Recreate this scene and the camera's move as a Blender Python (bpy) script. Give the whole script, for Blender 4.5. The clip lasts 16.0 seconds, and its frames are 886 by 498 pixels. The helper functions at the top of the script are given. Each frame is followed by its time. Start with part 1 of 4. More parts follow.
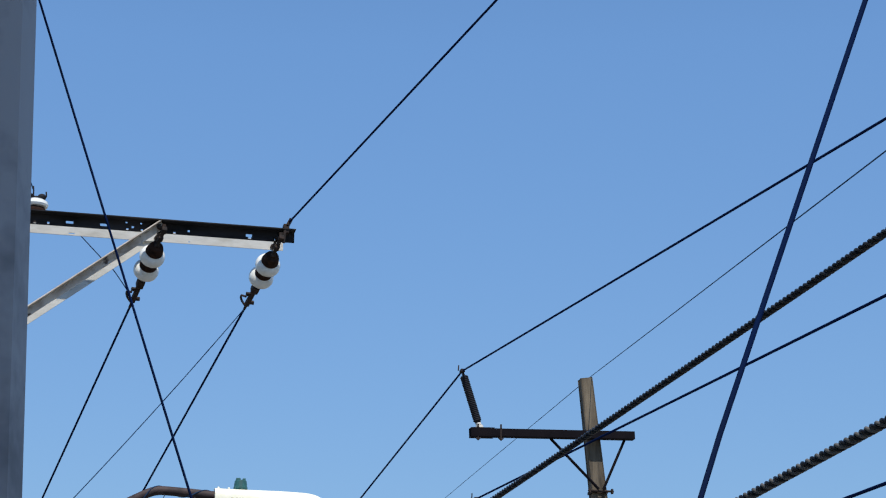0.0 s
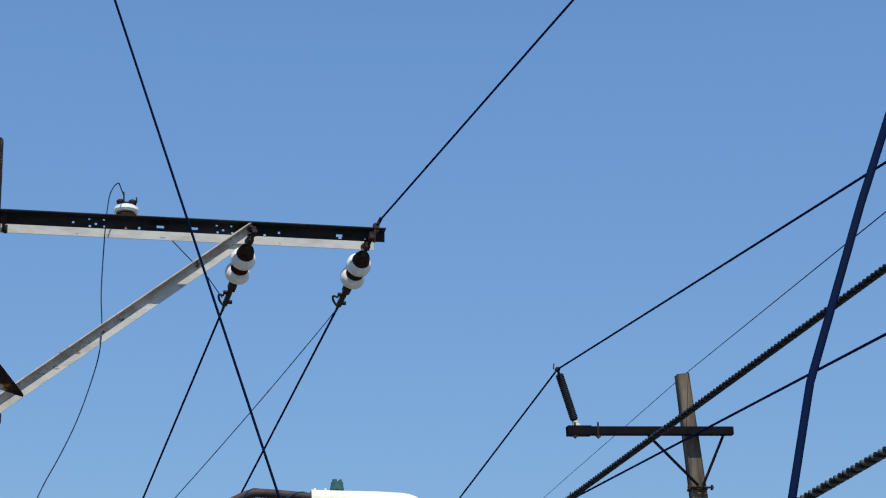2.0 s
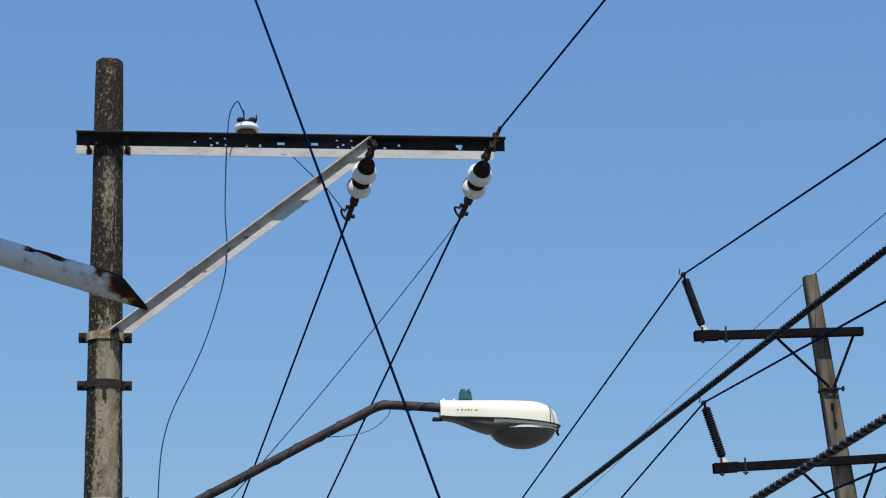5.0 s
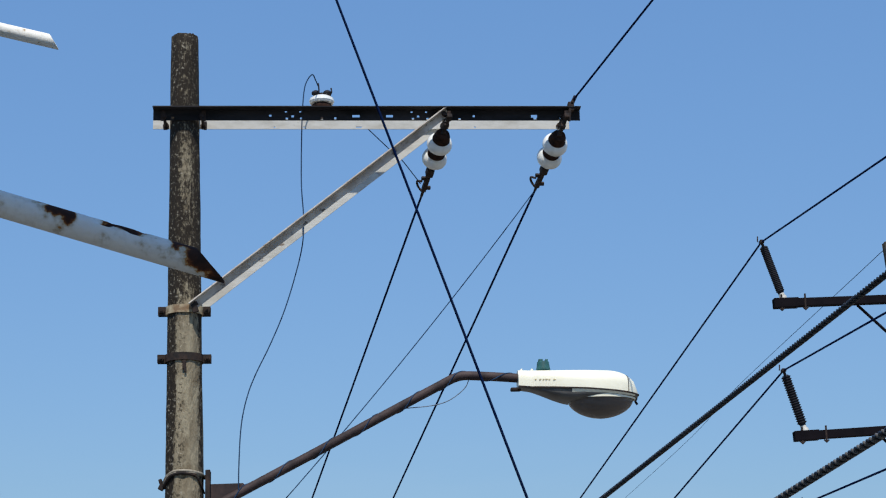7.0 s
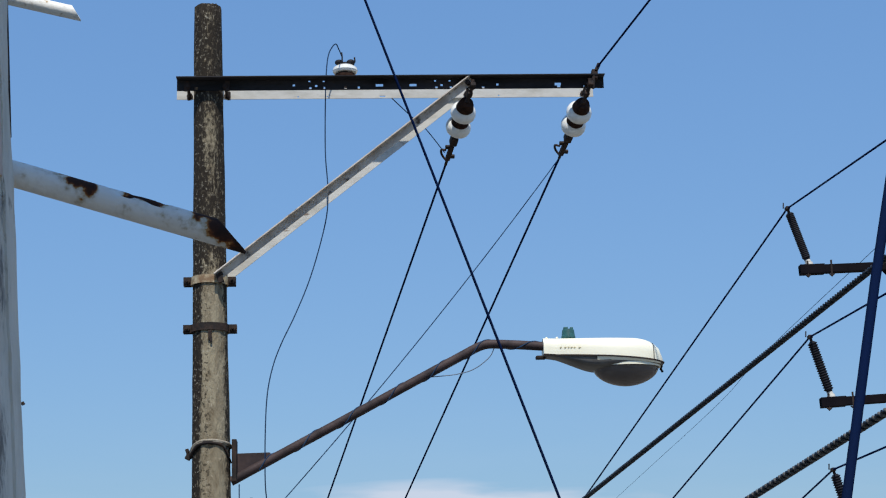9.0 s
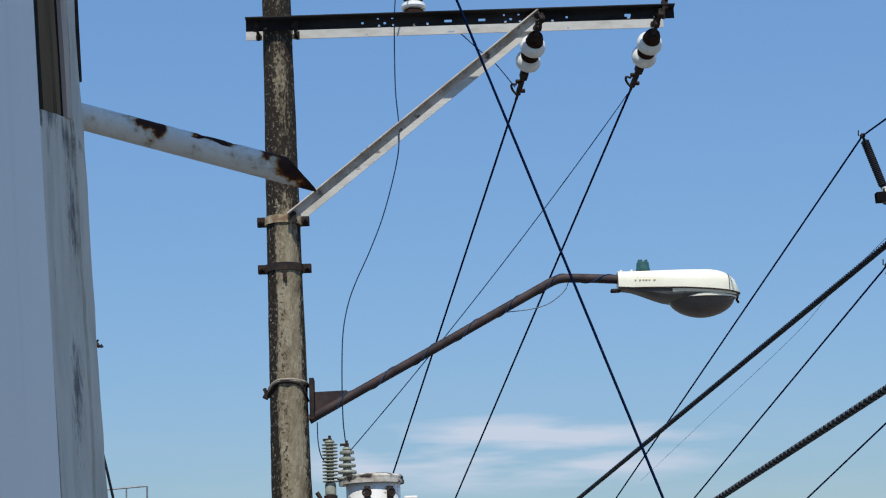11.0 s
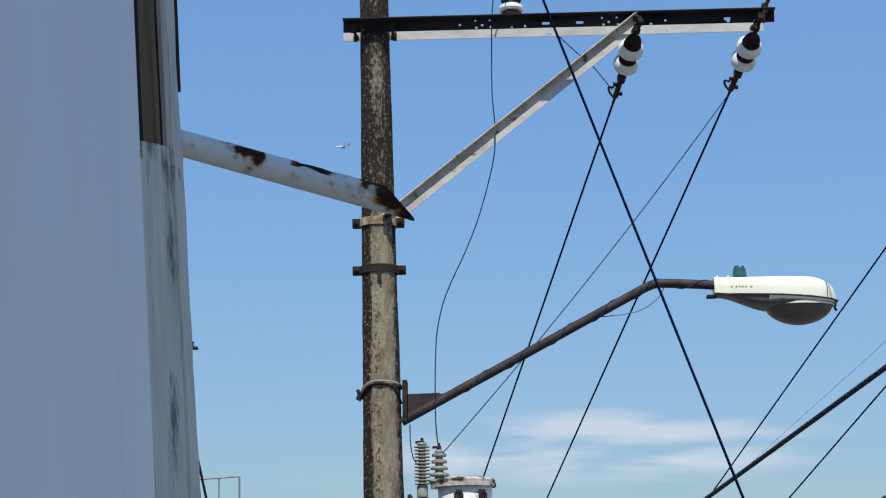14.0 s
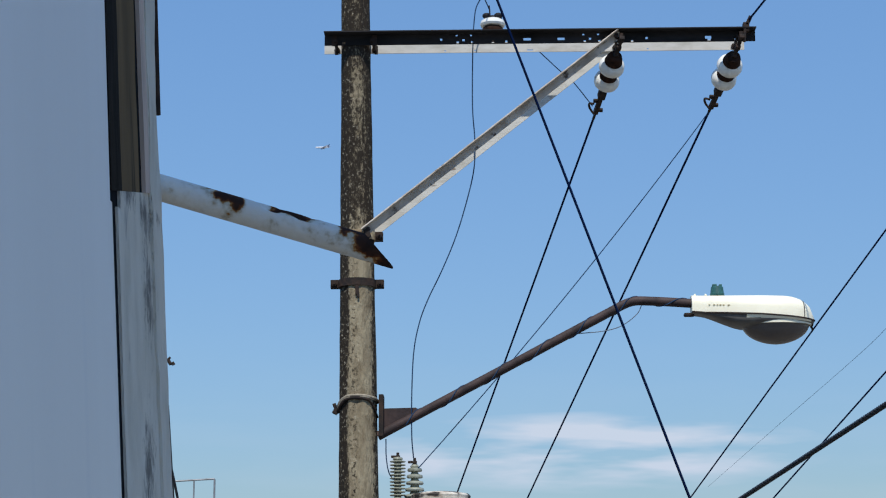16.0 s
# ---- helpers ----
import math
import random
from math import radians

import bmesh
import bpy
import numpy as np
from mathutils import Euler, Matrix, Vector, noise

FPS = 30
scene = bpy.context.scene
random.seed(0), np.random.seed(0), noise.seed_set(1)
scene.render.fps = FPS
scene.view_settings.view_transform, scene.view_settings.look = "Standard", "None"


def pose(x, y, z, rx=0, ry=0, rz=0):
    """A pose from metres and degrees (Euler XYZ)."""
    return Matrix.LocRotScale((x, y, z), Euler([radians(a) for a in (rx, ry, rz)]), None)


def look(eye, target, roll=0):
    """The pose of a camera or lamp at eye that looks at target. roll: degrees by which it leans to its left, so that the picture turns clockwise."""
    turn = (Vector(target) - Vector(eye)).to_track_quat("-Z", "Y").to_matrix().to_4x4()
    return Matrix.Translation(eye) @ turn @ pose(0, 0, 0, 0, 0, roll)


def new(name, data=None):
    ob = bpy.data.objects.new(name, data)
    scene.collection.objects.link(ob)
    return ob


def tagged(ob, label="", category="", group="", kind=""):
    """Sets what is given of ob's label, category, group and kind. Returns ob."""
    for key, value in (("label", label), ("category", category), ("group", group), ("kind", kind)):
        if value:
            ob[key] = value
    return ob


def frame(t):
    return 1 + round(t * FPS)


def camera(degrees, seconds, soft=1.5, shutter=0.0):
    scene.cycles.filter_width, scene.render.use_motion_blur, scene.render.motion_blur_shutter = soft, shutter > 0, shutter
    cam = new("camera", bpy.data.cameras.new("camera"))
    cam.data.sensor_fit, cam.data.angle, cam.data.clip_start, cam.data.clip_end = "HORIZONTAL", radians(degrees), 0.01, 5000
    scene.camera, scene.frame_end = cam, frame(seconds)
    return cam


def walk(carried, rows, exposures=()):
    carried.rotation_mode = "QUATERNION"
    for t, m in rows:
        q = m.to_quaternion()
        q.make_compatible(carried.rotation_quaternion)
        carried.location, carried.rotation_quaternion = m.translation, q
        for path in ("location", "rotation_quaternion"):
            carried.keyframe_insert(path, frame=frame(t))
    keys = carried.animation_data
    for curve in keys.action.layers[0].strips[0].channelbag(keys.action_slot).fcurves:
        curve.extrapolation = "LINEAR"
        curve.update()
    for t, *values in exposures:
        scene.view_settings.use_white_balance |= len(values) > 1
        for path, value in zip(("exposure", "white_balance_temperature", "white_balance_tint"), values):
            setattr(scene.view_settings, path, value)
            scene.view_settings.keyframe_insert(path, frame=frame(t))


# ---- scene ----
cam = camera(25.6, 16.0, soft=1.15)
PATH = [
    (0, (0.6776, -10.8178, 4.4776), (1.1021, -8.9599, 5.0843), 0.27),
    (0.5, (0.6894, -10.7646, 4.4712), (1.0866, -8.9031, 5.0851), -0.08),
    (1, (0.7036, -10.7496, 4.4694), (1.0776, -8.8846, 5.0873), -0.17),
    (1.5, (0.6955, -10.7288, 4.4710), (1.0493, -8.8599, 5.0889), -0.38),
    (2, (0.7035, -10.7346, 4.4720), (1.0348, -8.8585, 5.0806), -0.30),
    (2.5, (0.7025, -10.7439, 4.4697), (1.0146, -8.8593, 5.0623), -0.45),
    (3, (0.7025, -10.7541, 4.4642), (0.9961, -8.8613, 5.0396), -0.48),
    (3.5, (0.7109, -10.7298, 4.4697), (0.9864, -8.8294, 5.0285), -0.62),
    (4, (0.7124, -10.7164, 4.4721), (0.9688, -8.8092, 5.0170), -0.82),
    (4.5, (0.7121, -10.7099, 4.4650), (0.9467, -8.7967, 4.9986), -1.00),
    (6.8, (0.7169, -10.7061, 4.4655), (0.8501, -8.7735, 4.9630), -1.18),
    (7, (0.7164, -10.7109, 4.4633), (0.8470, -8.7779, 4.9593), -1.19),
    (7.5, (0.7157, -10.7009, 4.4669), (0.8423, -8.7662, 4.9576), -1.15),
    (8, (0.7119, -10.6953, 4.4632), (0.8362, -8.7588, 4.9475), -1.25),
    (8.5, (0.7198, -10.7124, 4.4640), (0.8354, -8.7734, 4.9407), -1.26),
    (11, (0.7283, -10.6992, 4.4642), (0.7553, -8.7406, 4.8679), -2.08),
    (11.5, (0.7269, -10.6777, 4.4964), (0.7239, -8.7166, 4.8886), -1.92),
    (12, (0.7261, -10.6711, 4.5090), (0.6990, -8.7091, 4.8960), -1.65),
    (12.5, (0.7285, -10.6808, 4.5049), (0.6827, -8.7195, 4.8939), -1.29),
    (13, (0.7242, -10.6903, 4.5049), (0.6673, -8.7301, 4.8982), -1.13),
    (13.5, (0.7210, -10.6818, 4.5168), (0.6569, -8.7226, 4.9137), -0.97),
    (14, (0.7218, -10.6844, 4.5264), (0.6529, -8.7257, 4.9250), -0.83),
    (14.5, (0.7228, -10.6834, 4.5332), (0.6540, -8.7249, 4.9326), -0.70),
    (15, (0.7271, -10.7057, 4.5539), (0.6655, -8.7474, 4.9554), -0.49),
    (15.5, (0.7285, -10.7092, 4.5686), (0.6765, -8.7507, 4.9705), -0.28),
    (16, (0.7228, -10.6951, 4.5953), (0.6760, -8.7362, 4.9960), -0.20),
]
walk(cam, [(t, look(eye, target, roll)) for t, eye, target, roll in PATH],
     exposures=[(0, 0.1), (1, 0.03), (3, 0.0), (4.5, 0.0), (7, 0.03), (8.5, 0.05), (11, 0.0), (12, 0.05), (13.5, 0.06), (16, 0.05)])

# ---- light and sky ----
SUN_EL, SUN_AZ = radians(60), radians(182.5)
world = bpy.data.worlds.new("sky")
scene.world = world
world.use_nodes = True
wn, wl = world.node_tree.nodes, world.node_tree.links
wn.clear()


def wnode(kind, **kw):
    n = wn.new(kind)
    for k, v in kw.items():
        n.inputs[k].default_value = v
    return n


def wmath(op, a, b=None, clamp=False):
    n = wn.new("ShaderNodeMath")
    n.operation, n.use_clamp = op, clamp
    for i, v in enumerate((a, b)):
        if v is None:
            continue
        if isinstance(v, (int, float)):
            n.inputs[i].default_value = v
        else:
            wl.new(v, n.inputs[i])
    return n.outputs[0]


sky = wn.new("ShaderNodeTexSky")
sky.sky_type, sky.sun_disc = "NISHITA", False
sky.sun_elevation, sky.sun_rotation = SUN_EL, SUN_AZ
sky.altitude, sky.air_density, sky.dust_density, sky.ozone_density = 600, 1.0, 0.0, 3.0
coord = wn.new("ShaderNodeTexCoord")
sep = wn.new("ShaderNodeSeparateXYZ")
wl.new(coord.outputs["Generated"], sep.inputs[0])
stretch = wn.new("ShaderNodeMapping")
stretch.inputs["Scale"].default_value = (10, 6, 64)
wl.new(coord.outputs["Generated"], stretch.inputs[0])
wisp = wnode("ShaderNodeTexNoise", Scale=1.0, Detail=4.0, Roughness=0.5)
wl.new(stretch.outputs[0], wisp.inputs["Vector"])
# thin cloud bank low over the street, and a faint veil elsewhere near the horizon
dx = wmath("DIVIDE", wmath("SUBTRACT", sep.outputs[0], 0.05), 0.125)
dz = wmath("DIVIDE", wmath("SUBTRACT", sep.outputs[2], 0.097), 0.021)
near = wmath("SUBTRACT", 1.0, wmath("ADD", wmath("MULTIPLY", dx, dx), wmath("MULTIPLY", dz, dz)), True)
front = wmath("GREATER_THAN", sep.outputs[1], 0.0)
bank = wmath("MULTIPLY", wmath("POWER", wmath("MULTIPLY", near, front), 0.7), 1.7)
low = wmath("MULTIPLY", wmath("SUBTRACT", 1.0, wmath("DIVIDE", sep.outputs[2], 0.16), True), 0.16)
amount = wmath("ADD", bank, low)
shape = wmath("MULTIPLY", wmath("SUBTRACT", wisp.outputs["Fac"], 0.41), 4.6, True)
cloud_fac = wmath("MULTIPLY", wmath("MULTIPLY", amount, shape), 0.85, True)
tone = wn.new("ShaderNodeMix")
tone.data_type = "RGBA"
tone.inputs["B"].default_value = (5.6, 6.4, 7.7, 1)
wl.new(cloud_fac, tone.inputs["Factor"])
tint = wn.new("ShaderNodeMix")
tint.data_type, tint.blend_type = "RGBA", "MULTIPLY"
tint.inputs["Factor"].default_value = 1.0
wl.new(sky.outputs[0], tint.inputs["A"])
lift = wmath("POWER", wmath("DIVIDE", wmath("SUBTRACT", sep.outputs[2], 0.04, True), 0.36, True), 0.7)
haze = wn.new("ShaderNodeMix")
haze.data_type = "RGBA"
haze.inputs["A"].default_value, haze.inputs["B"].default_value = (0.99, 0.975, 0.985, 1), (0.815, 1.0, 1.1, 1)
wl.new(wmath("POWER", lift, 0.5), haze.inputs["Factor"])
wl.new(haze.outputs["Result"], tint.inputs["B"])
gain = wn.new("ShaderNodeVectorMath")
gain.operation = "SCALE"
wl.new(tint.outputs["Result"], gain.inputs[0])
wl.new(wmath("ADD", wmath("MULTIPLY", lift, 0.94), 0.575), gain.inputs["Scale"])
wl.new(gain.outputs[0], tone.inputs["A"])
back = wn.new("ShaderNodeBackground")
back.inputs["Strength"].default_value = 0.1
wl.new(tone.outputs["Result"], back.inputs["Color"])
out = wn.new("ShaderNodeOutputWorld")
wl.new(back.outputs[0], out.inputs[0])

sun = new("sun", bpy.data.lights.new("sun", "SUN"))
sun.data.energy, sun.data.angle, sun.data.color = 4.2, radians(0.5), (1.0, 0.95, 0.87)
sun_dir = Vector((math.sin(SUN_AZ) * math.cos(SUN_EL), math.cos(SUN_AZ) * math.cos(SUN_EL), math.sin(SUN_EL)))
sun.matrix_world = look(sun_dir * 60, (0, 0, 0))


# ---- materials ----
def material(name, base, second=None, rough=0.6, metal=0.0, scale=8.0, stretch=(1, 1, 1), mix=(0.4, 0.65), bump=0.0,
             bump_scale=60.0, third=None, third_scale=30.0, third_mix=(0.6, 0.7), spec=0.5):
    """Principled surface: base colour, patches of a second colour, specks of a third, and fine relief."""
    m = bpy.data.materials.new(name)
    m.use_nodes = True
    n, l = m.node_tree.nodes, m.node_tree.links
    b = n["Principled BSDF"]
    b.inputs["Roughness"].default_value, b.inputs["Metallic"].default_value = rough, metal
    b.inputs["Specular IOR Level"].default_value = spec
    tc = n.new("ShaderNodeTexCoord")
    mp = n.new("ShaderNodeMapping")
    mp.inputs["Scale"].default_value = stretch
    l.new(tc.outputs["Object"], mp.inputs[0])

    def noise_at(s, lo, hi, detail=5.0):
        t = n.new("ShaderNodeTexNoise")
        t.inputs["Scale"].default_value, t.inputs["Detail"].default_value = s, detail
        t.inputs["Roughness"].default_value = 0.6
        l.new(mp.outputs[0], t.inputs["Vector"])
        r = n.new("ShaderNodeMapRange")
        r.inputs["From Min"].default_value, r.inputs["From Max"].default_value = lo, hi
        l.new(t.outputs["Fac"], r.inputs["Value"])
        return r.outputs["Result"], t.outputs["Fac"]

    second = second or tuple(c * 0.8 for c in base)
    mask, raw = noise_at(scale, *mix)
    mx = n.new("ShaderNodeMix")
    mx.data_type = "RGBA"
    mx.inputs["A"].default_value, mx.inputs["B"].default_value = (*base, 1), (*second, 1)
    l.new(mask, mx.inputs["Factor"])
    col = mx.outputs["Result"]
    if third:
        mask3, _ = noise_at(third_scale, *third_mix, 3.0)
        m3 = n.new("ShaderNodeMix")
        m3.data_type = "RGBA"
        m3.inputs["B"].default_value = (*third, 1)
        l.new(mask3, m3.inputs["Factor"])
        l.new(col, m3.inputs["A"])
        col = m3.outputs["Result"]
    l.new(col, b.inputs["Base Color"])
    rr = n.new("ShaderNodeMapRange")
    rr.inputs["To Min"].default_value, rr.inputs["To Max"].default_value = max(rough - 0.1, 0.05), min(rough + 0.12, 1)
    l.new(raw, rr.inputs["Value"])
    l.new(rr.outputs["Result"], b.inputs["Roughness"])
    if bump:
        _, h = noise_at(bump_scale, 0, 1)
        bp = n.new("ShaderNodeBump")
        bp.inputs["Strength"].default_value, bp.inputs["Distance"].default_value = bump, 0.01
        l.new(h, bp.inputs["Height"])
        l.new(bp.outputs[0], b.inputs["Normal"])
    return m


M_POLE = material("weathered_concrete", (0.33, 0.285, 0.195), (0.185, 0.148, 0.095), 0.95, scale=22, stretch=(1, 1, 0.35),
                  mix=(0.4, 0.66), bump=1.0, bump_scale=75, third=(0.5, 0.46, 0.36), third_scale=95, third_mix=(0.66, 0.74), spec=0.2)
M_FARPOLE = material("grey_timber", (0.19, 0.15, 0.1), (0.06, 0.048, 0.034), 0.9, scale=9, stretch=(1, 1, 0.12), bump=0.5)
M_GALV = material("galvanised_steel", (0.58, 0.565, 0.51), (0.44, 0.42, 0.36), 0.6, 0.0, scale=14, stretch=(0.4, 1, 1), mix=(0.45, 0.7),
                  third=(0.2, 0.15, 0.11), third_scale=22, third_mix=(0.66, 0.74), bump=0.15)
# front angle's steel, darkened to carry the shade under its top flange
M_ARM = material("shade_dark_galvanised_steel", (0.036, 0.034, 0.036), (0.016, 0.016, 0.017), 0.8, 0.0, scale=9, stretch=(0.3, 1, 1), bump=0.2, spec=0.12)
M_STRUT = material("stained_galvanised_steel", (0.64, 0.58, 0.5), (0.4, 0.33, 0.26), 0.7, 0.0, scale=9, stretch=(1, 1, 1),
                   third=(0.09, 0.065, 0.05), third_scale=16, third_mix=(0.62, 0.72), bump=0.2)
M_FARSTEEL = material("rusted_dark_steel", (0.008, 0.006, 0.008), (0.005, 0.004, 0.006), 0.85, 0.0, scale=5, bump=0.2, spec=0.1)
M_IRON = material("dark_iron", (0.026, 0.022, 0.021), (0.055, 0.036, 0.028), 0.8, 0.0, scale=25, bump=0.3, spec=0.15)
M_RUSTCAP = material("rusted_cap_iron", (0.04, 0.018, 0.011), (0.014, 0.008, 0.006), 0.85, 0.0, scale=30, bump=0.3, spec=0.15)
M_PORC = material("white_porcelain", (0.82, 0.83, 0.79), (0.68, 0.68, 0.6), 0.15, scale=14, mix=(0.5, 0.75))
M_GREYPORC = material("grey_green_porcelain", (0.36, 0.38, 0.31), (0.24, 0.25, 0.2), 0.25, scale=20)
M_POLYMER = material("black_polymer", (0.012, 0.012, 0.016), (0.02, 0.02, 0.024), 0.6, scale=10, spec=0.15)
M_WIRE = material("dark_wire", (0.005, 0.015, 0.062), (0.008, 0.016, 0.05), 0.75, scale=20, spec=0.0)
M_CABLE = material("black_cable_sheath", (0.009, 0.009, 0.011), (0.005, 0.005, 0.007), 0.35, scale=25, spec=0.3)
# two greys that paint the highlights on the twisted black cables
M_DULLSTRAND = material("faint_highlight_strand", (0.026, 0.027, 0.033), (0.014, 0.014, 0.018), 0.4, 0.0, scale=40)
M_PALESTRAND = material("highlight_grey_strand", (0.13, 0.125, 0.12), (0.07, 0.068, 0.066), 0.5, 0.0, scale=40)
M_THINWIRE = material("weathered_copper_wire", (0.032, 0.07, 0.14), (0.02, 0.042, 0.085), 0.7, scale=20, spec=0.0)
M_LAMPARM = material("maroon_painted_pipe", (0.06, 0.04, 0.038), (0.03, 0.022, 0.023), 0.65, 0.0, scale=11, bump=0.15, spec=0.25)
M_LAMP = material("cream_lamp_paint", (0.88, 0.85, 0.68), (0.82, 0.78, 0.6), 0.45, scale=7, mix=(0.45, 0.8), bump=0.05)
M_LAMPLOW = material("dull_lamp_housing", (0.13, 0.125, 0.115), (0.09, 0.085, 0.078), 0.5, scale=10)
M_CELL = material("teal_plastic", (0.03, 0.12, 0.115), (0.02, 0.07, 0.07), 0.45, scale=20)
M_TANK = material("white_tank_paint", (0.8, 0.79, 0.75), (0.66, 0.64, 0.59), 0.4, scale=6, mix=(0.5, 0.75),
                  third=(0.1, 0.075, 0.06), third_scale=9, third_mix=(0.62, 0.68))
M_PANEL = material("painted_metal_sheet", (0.79, 0.77, 0.735), (0.73, 0.715, 0.69), 0.5, scale=2.2, stretch=(1, 3.5, 0.25), mix=(0.3, 0.75), bump=0.02,
                   bump_scale=25, third=(0.66, 0.66, 0.67), third_scale=7, third_mix=(0.6, 0.85))
M_PLASTER = material("weathered_white_plaster", (0.64, 0.615, 0.54), (0.5, 0.48, 0.41), 0.9, scale=15, stretch=(1, 1, 0.35), mix=(0.42, 0.7), bump=0.6,
                     bump_scale=65, third=(0.36, 0.35, 0.32), third_scale=24, third_mix=(0.66, 0.76))
M_WRAP = material("weathered_binding_wire", (0.36, 0.32, 0.25), (0.22, 0.19, 0.14), 0.7, scale=60, bump=0.3)
M_RIM = material("grimy_rim_paint", (0.6, 0.57, 0.5), (0.35, 0.3, 0.24), 0.6, scale=14, mix=(0.4, 0.6), third=(0.03, 0.024, 0.02), third_scale=7, third_mix=(0.47, 0.53))
# dark brown holds the shade of a deeper recess
M_RECESS = material("recess_shade_tone", (0.03, 0.021, 0.012), (0.011, 0.008, 0.005), 0.9, scale=12, stretch=(1, 1, 0.2), bump=0.3, spec=0.1)
M_LEAD = material("faded_grey_lead", (0.14, 0.17, 0.22), (0.08, 0.1, 0.13), 0.7, scale=40)
M_BOARD = material("grimy_shaded_olive_board", (0.17, 0.115, 0.058), (0.085, 0.06, 0.034), 0.9, scale=9, stretch=(1, 1, 0.12), mix=(0.4, 0.7), bump=0.3,
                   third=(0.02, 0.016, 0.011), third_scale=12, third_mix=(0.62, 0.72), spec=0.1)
M_JAMB = material("pinkish_grey_jamb_paint", (0.66, 0.51, 0.42), (0.4, 0.32, 0.27), 0.8, scale=16, stretch=(1, 1, 0.1), bump=0.3,
                  third=(0.06, 0.055, 0.05), third_scale=22, third_mix=(0.64, 0.72))
M_BAND = material("rust_yellowed_steel", (0.5, 0.42, 0.27), (0.22, 0.14, 0.075), 0.75, scale=18, mix=(0.42, 0.62), bump=0.3)
# flat black that paints the darkness of gaps and slots
M_BLACKGAP = material("gap_shade_black", (0.006, 0.006, 0.008), (0.012, 0.012, 0.014), 0.9, scale=20, spec=0.05)
M_SPOUT = material("white_painted_spout", (0.72, 0.73, 0.74), (0.6, 0.6, 0.6), 0.75, scale=12, mix=(0.45, 0.75), bump=0.2, spec=0.15)
M_POST = material("grey_painted_post", (0.3, 0.3, 0.31), (0.1, 0.1, 0.11), 0.7, scale=110, mix=(0.5, 0.7))
M_GROUND = material("street_ground", (0.16, 0.145, 0.12), (0.11, 0.1, 0.085), 0.95, scale=0.15, third=(0.2, 0.18, 0.15), third_scale=1.2,
                    third_mix=(0.5, 0.7), bump=0.3, bump_scale=5)
M_HOUSE = material("pale_render_wall", (0.5, 0.48, 0.44), (0.4, 0.38, 0.35), 0.9, scale=1.5, bump=0.2)
M_RAIL = material("grey_rail_paint", (0.25, 0.27, 0.29), (0.16, 0.17, 0.18), 0.5, 0.2, scale=4)
M_PLANE = material("white_aircraft_paint", (0.8, 0.81, 0.83), (0.7, 0.71, 0.74), 0.35, scale=0.2)
M_PLANEDARK = material("dark_blue_tail_paint", (0.05, 0.09, 0.2), (0.04, 0.07, 0.15), 0.4, scale=0.3)
M_MARK = material("faded_yellow_print", (0.64, 0.56, 0.34), (0.46, 0.4, 0.24), 0.7, scale=60, mix=(0.42, 0.55))

# black lichen and soot, with shade painted down the pole's two sides
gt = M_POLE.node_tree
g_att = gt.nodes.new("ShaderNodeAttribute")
g_att.attribute_name = "grime_shade"
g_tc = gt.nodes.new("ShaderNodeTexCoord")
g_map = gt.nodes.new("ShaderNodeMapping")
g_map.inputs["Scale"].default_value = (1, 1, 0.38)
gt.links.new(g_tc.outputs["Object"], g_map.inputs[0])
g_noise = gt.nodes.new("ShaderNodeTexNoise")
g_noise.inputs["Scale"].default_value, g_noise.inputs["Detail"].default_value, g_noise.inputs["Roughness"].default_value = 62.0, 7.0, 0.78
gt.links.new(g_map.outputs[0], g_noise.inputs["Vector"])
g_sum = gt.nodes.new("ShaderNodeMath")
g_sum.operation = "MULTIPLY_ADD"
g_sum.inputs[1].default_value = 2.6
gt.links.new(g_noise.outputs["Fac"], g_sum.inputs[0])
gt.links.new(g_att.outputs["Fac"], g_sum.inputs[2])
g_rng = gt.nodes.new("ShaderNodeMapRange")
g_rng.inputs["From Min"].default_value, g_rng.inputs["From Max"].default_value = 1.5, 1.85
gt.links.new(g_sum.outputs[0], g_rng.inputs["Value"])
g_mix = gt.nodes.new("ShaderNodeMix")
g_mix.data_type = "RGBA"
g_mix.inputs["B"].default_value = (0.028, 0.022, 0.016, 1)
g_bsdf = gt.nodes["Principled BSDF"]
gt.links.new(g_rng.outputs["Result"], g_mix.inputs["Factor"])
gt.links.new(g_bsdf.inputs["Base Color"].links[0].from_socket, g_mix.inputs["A"])
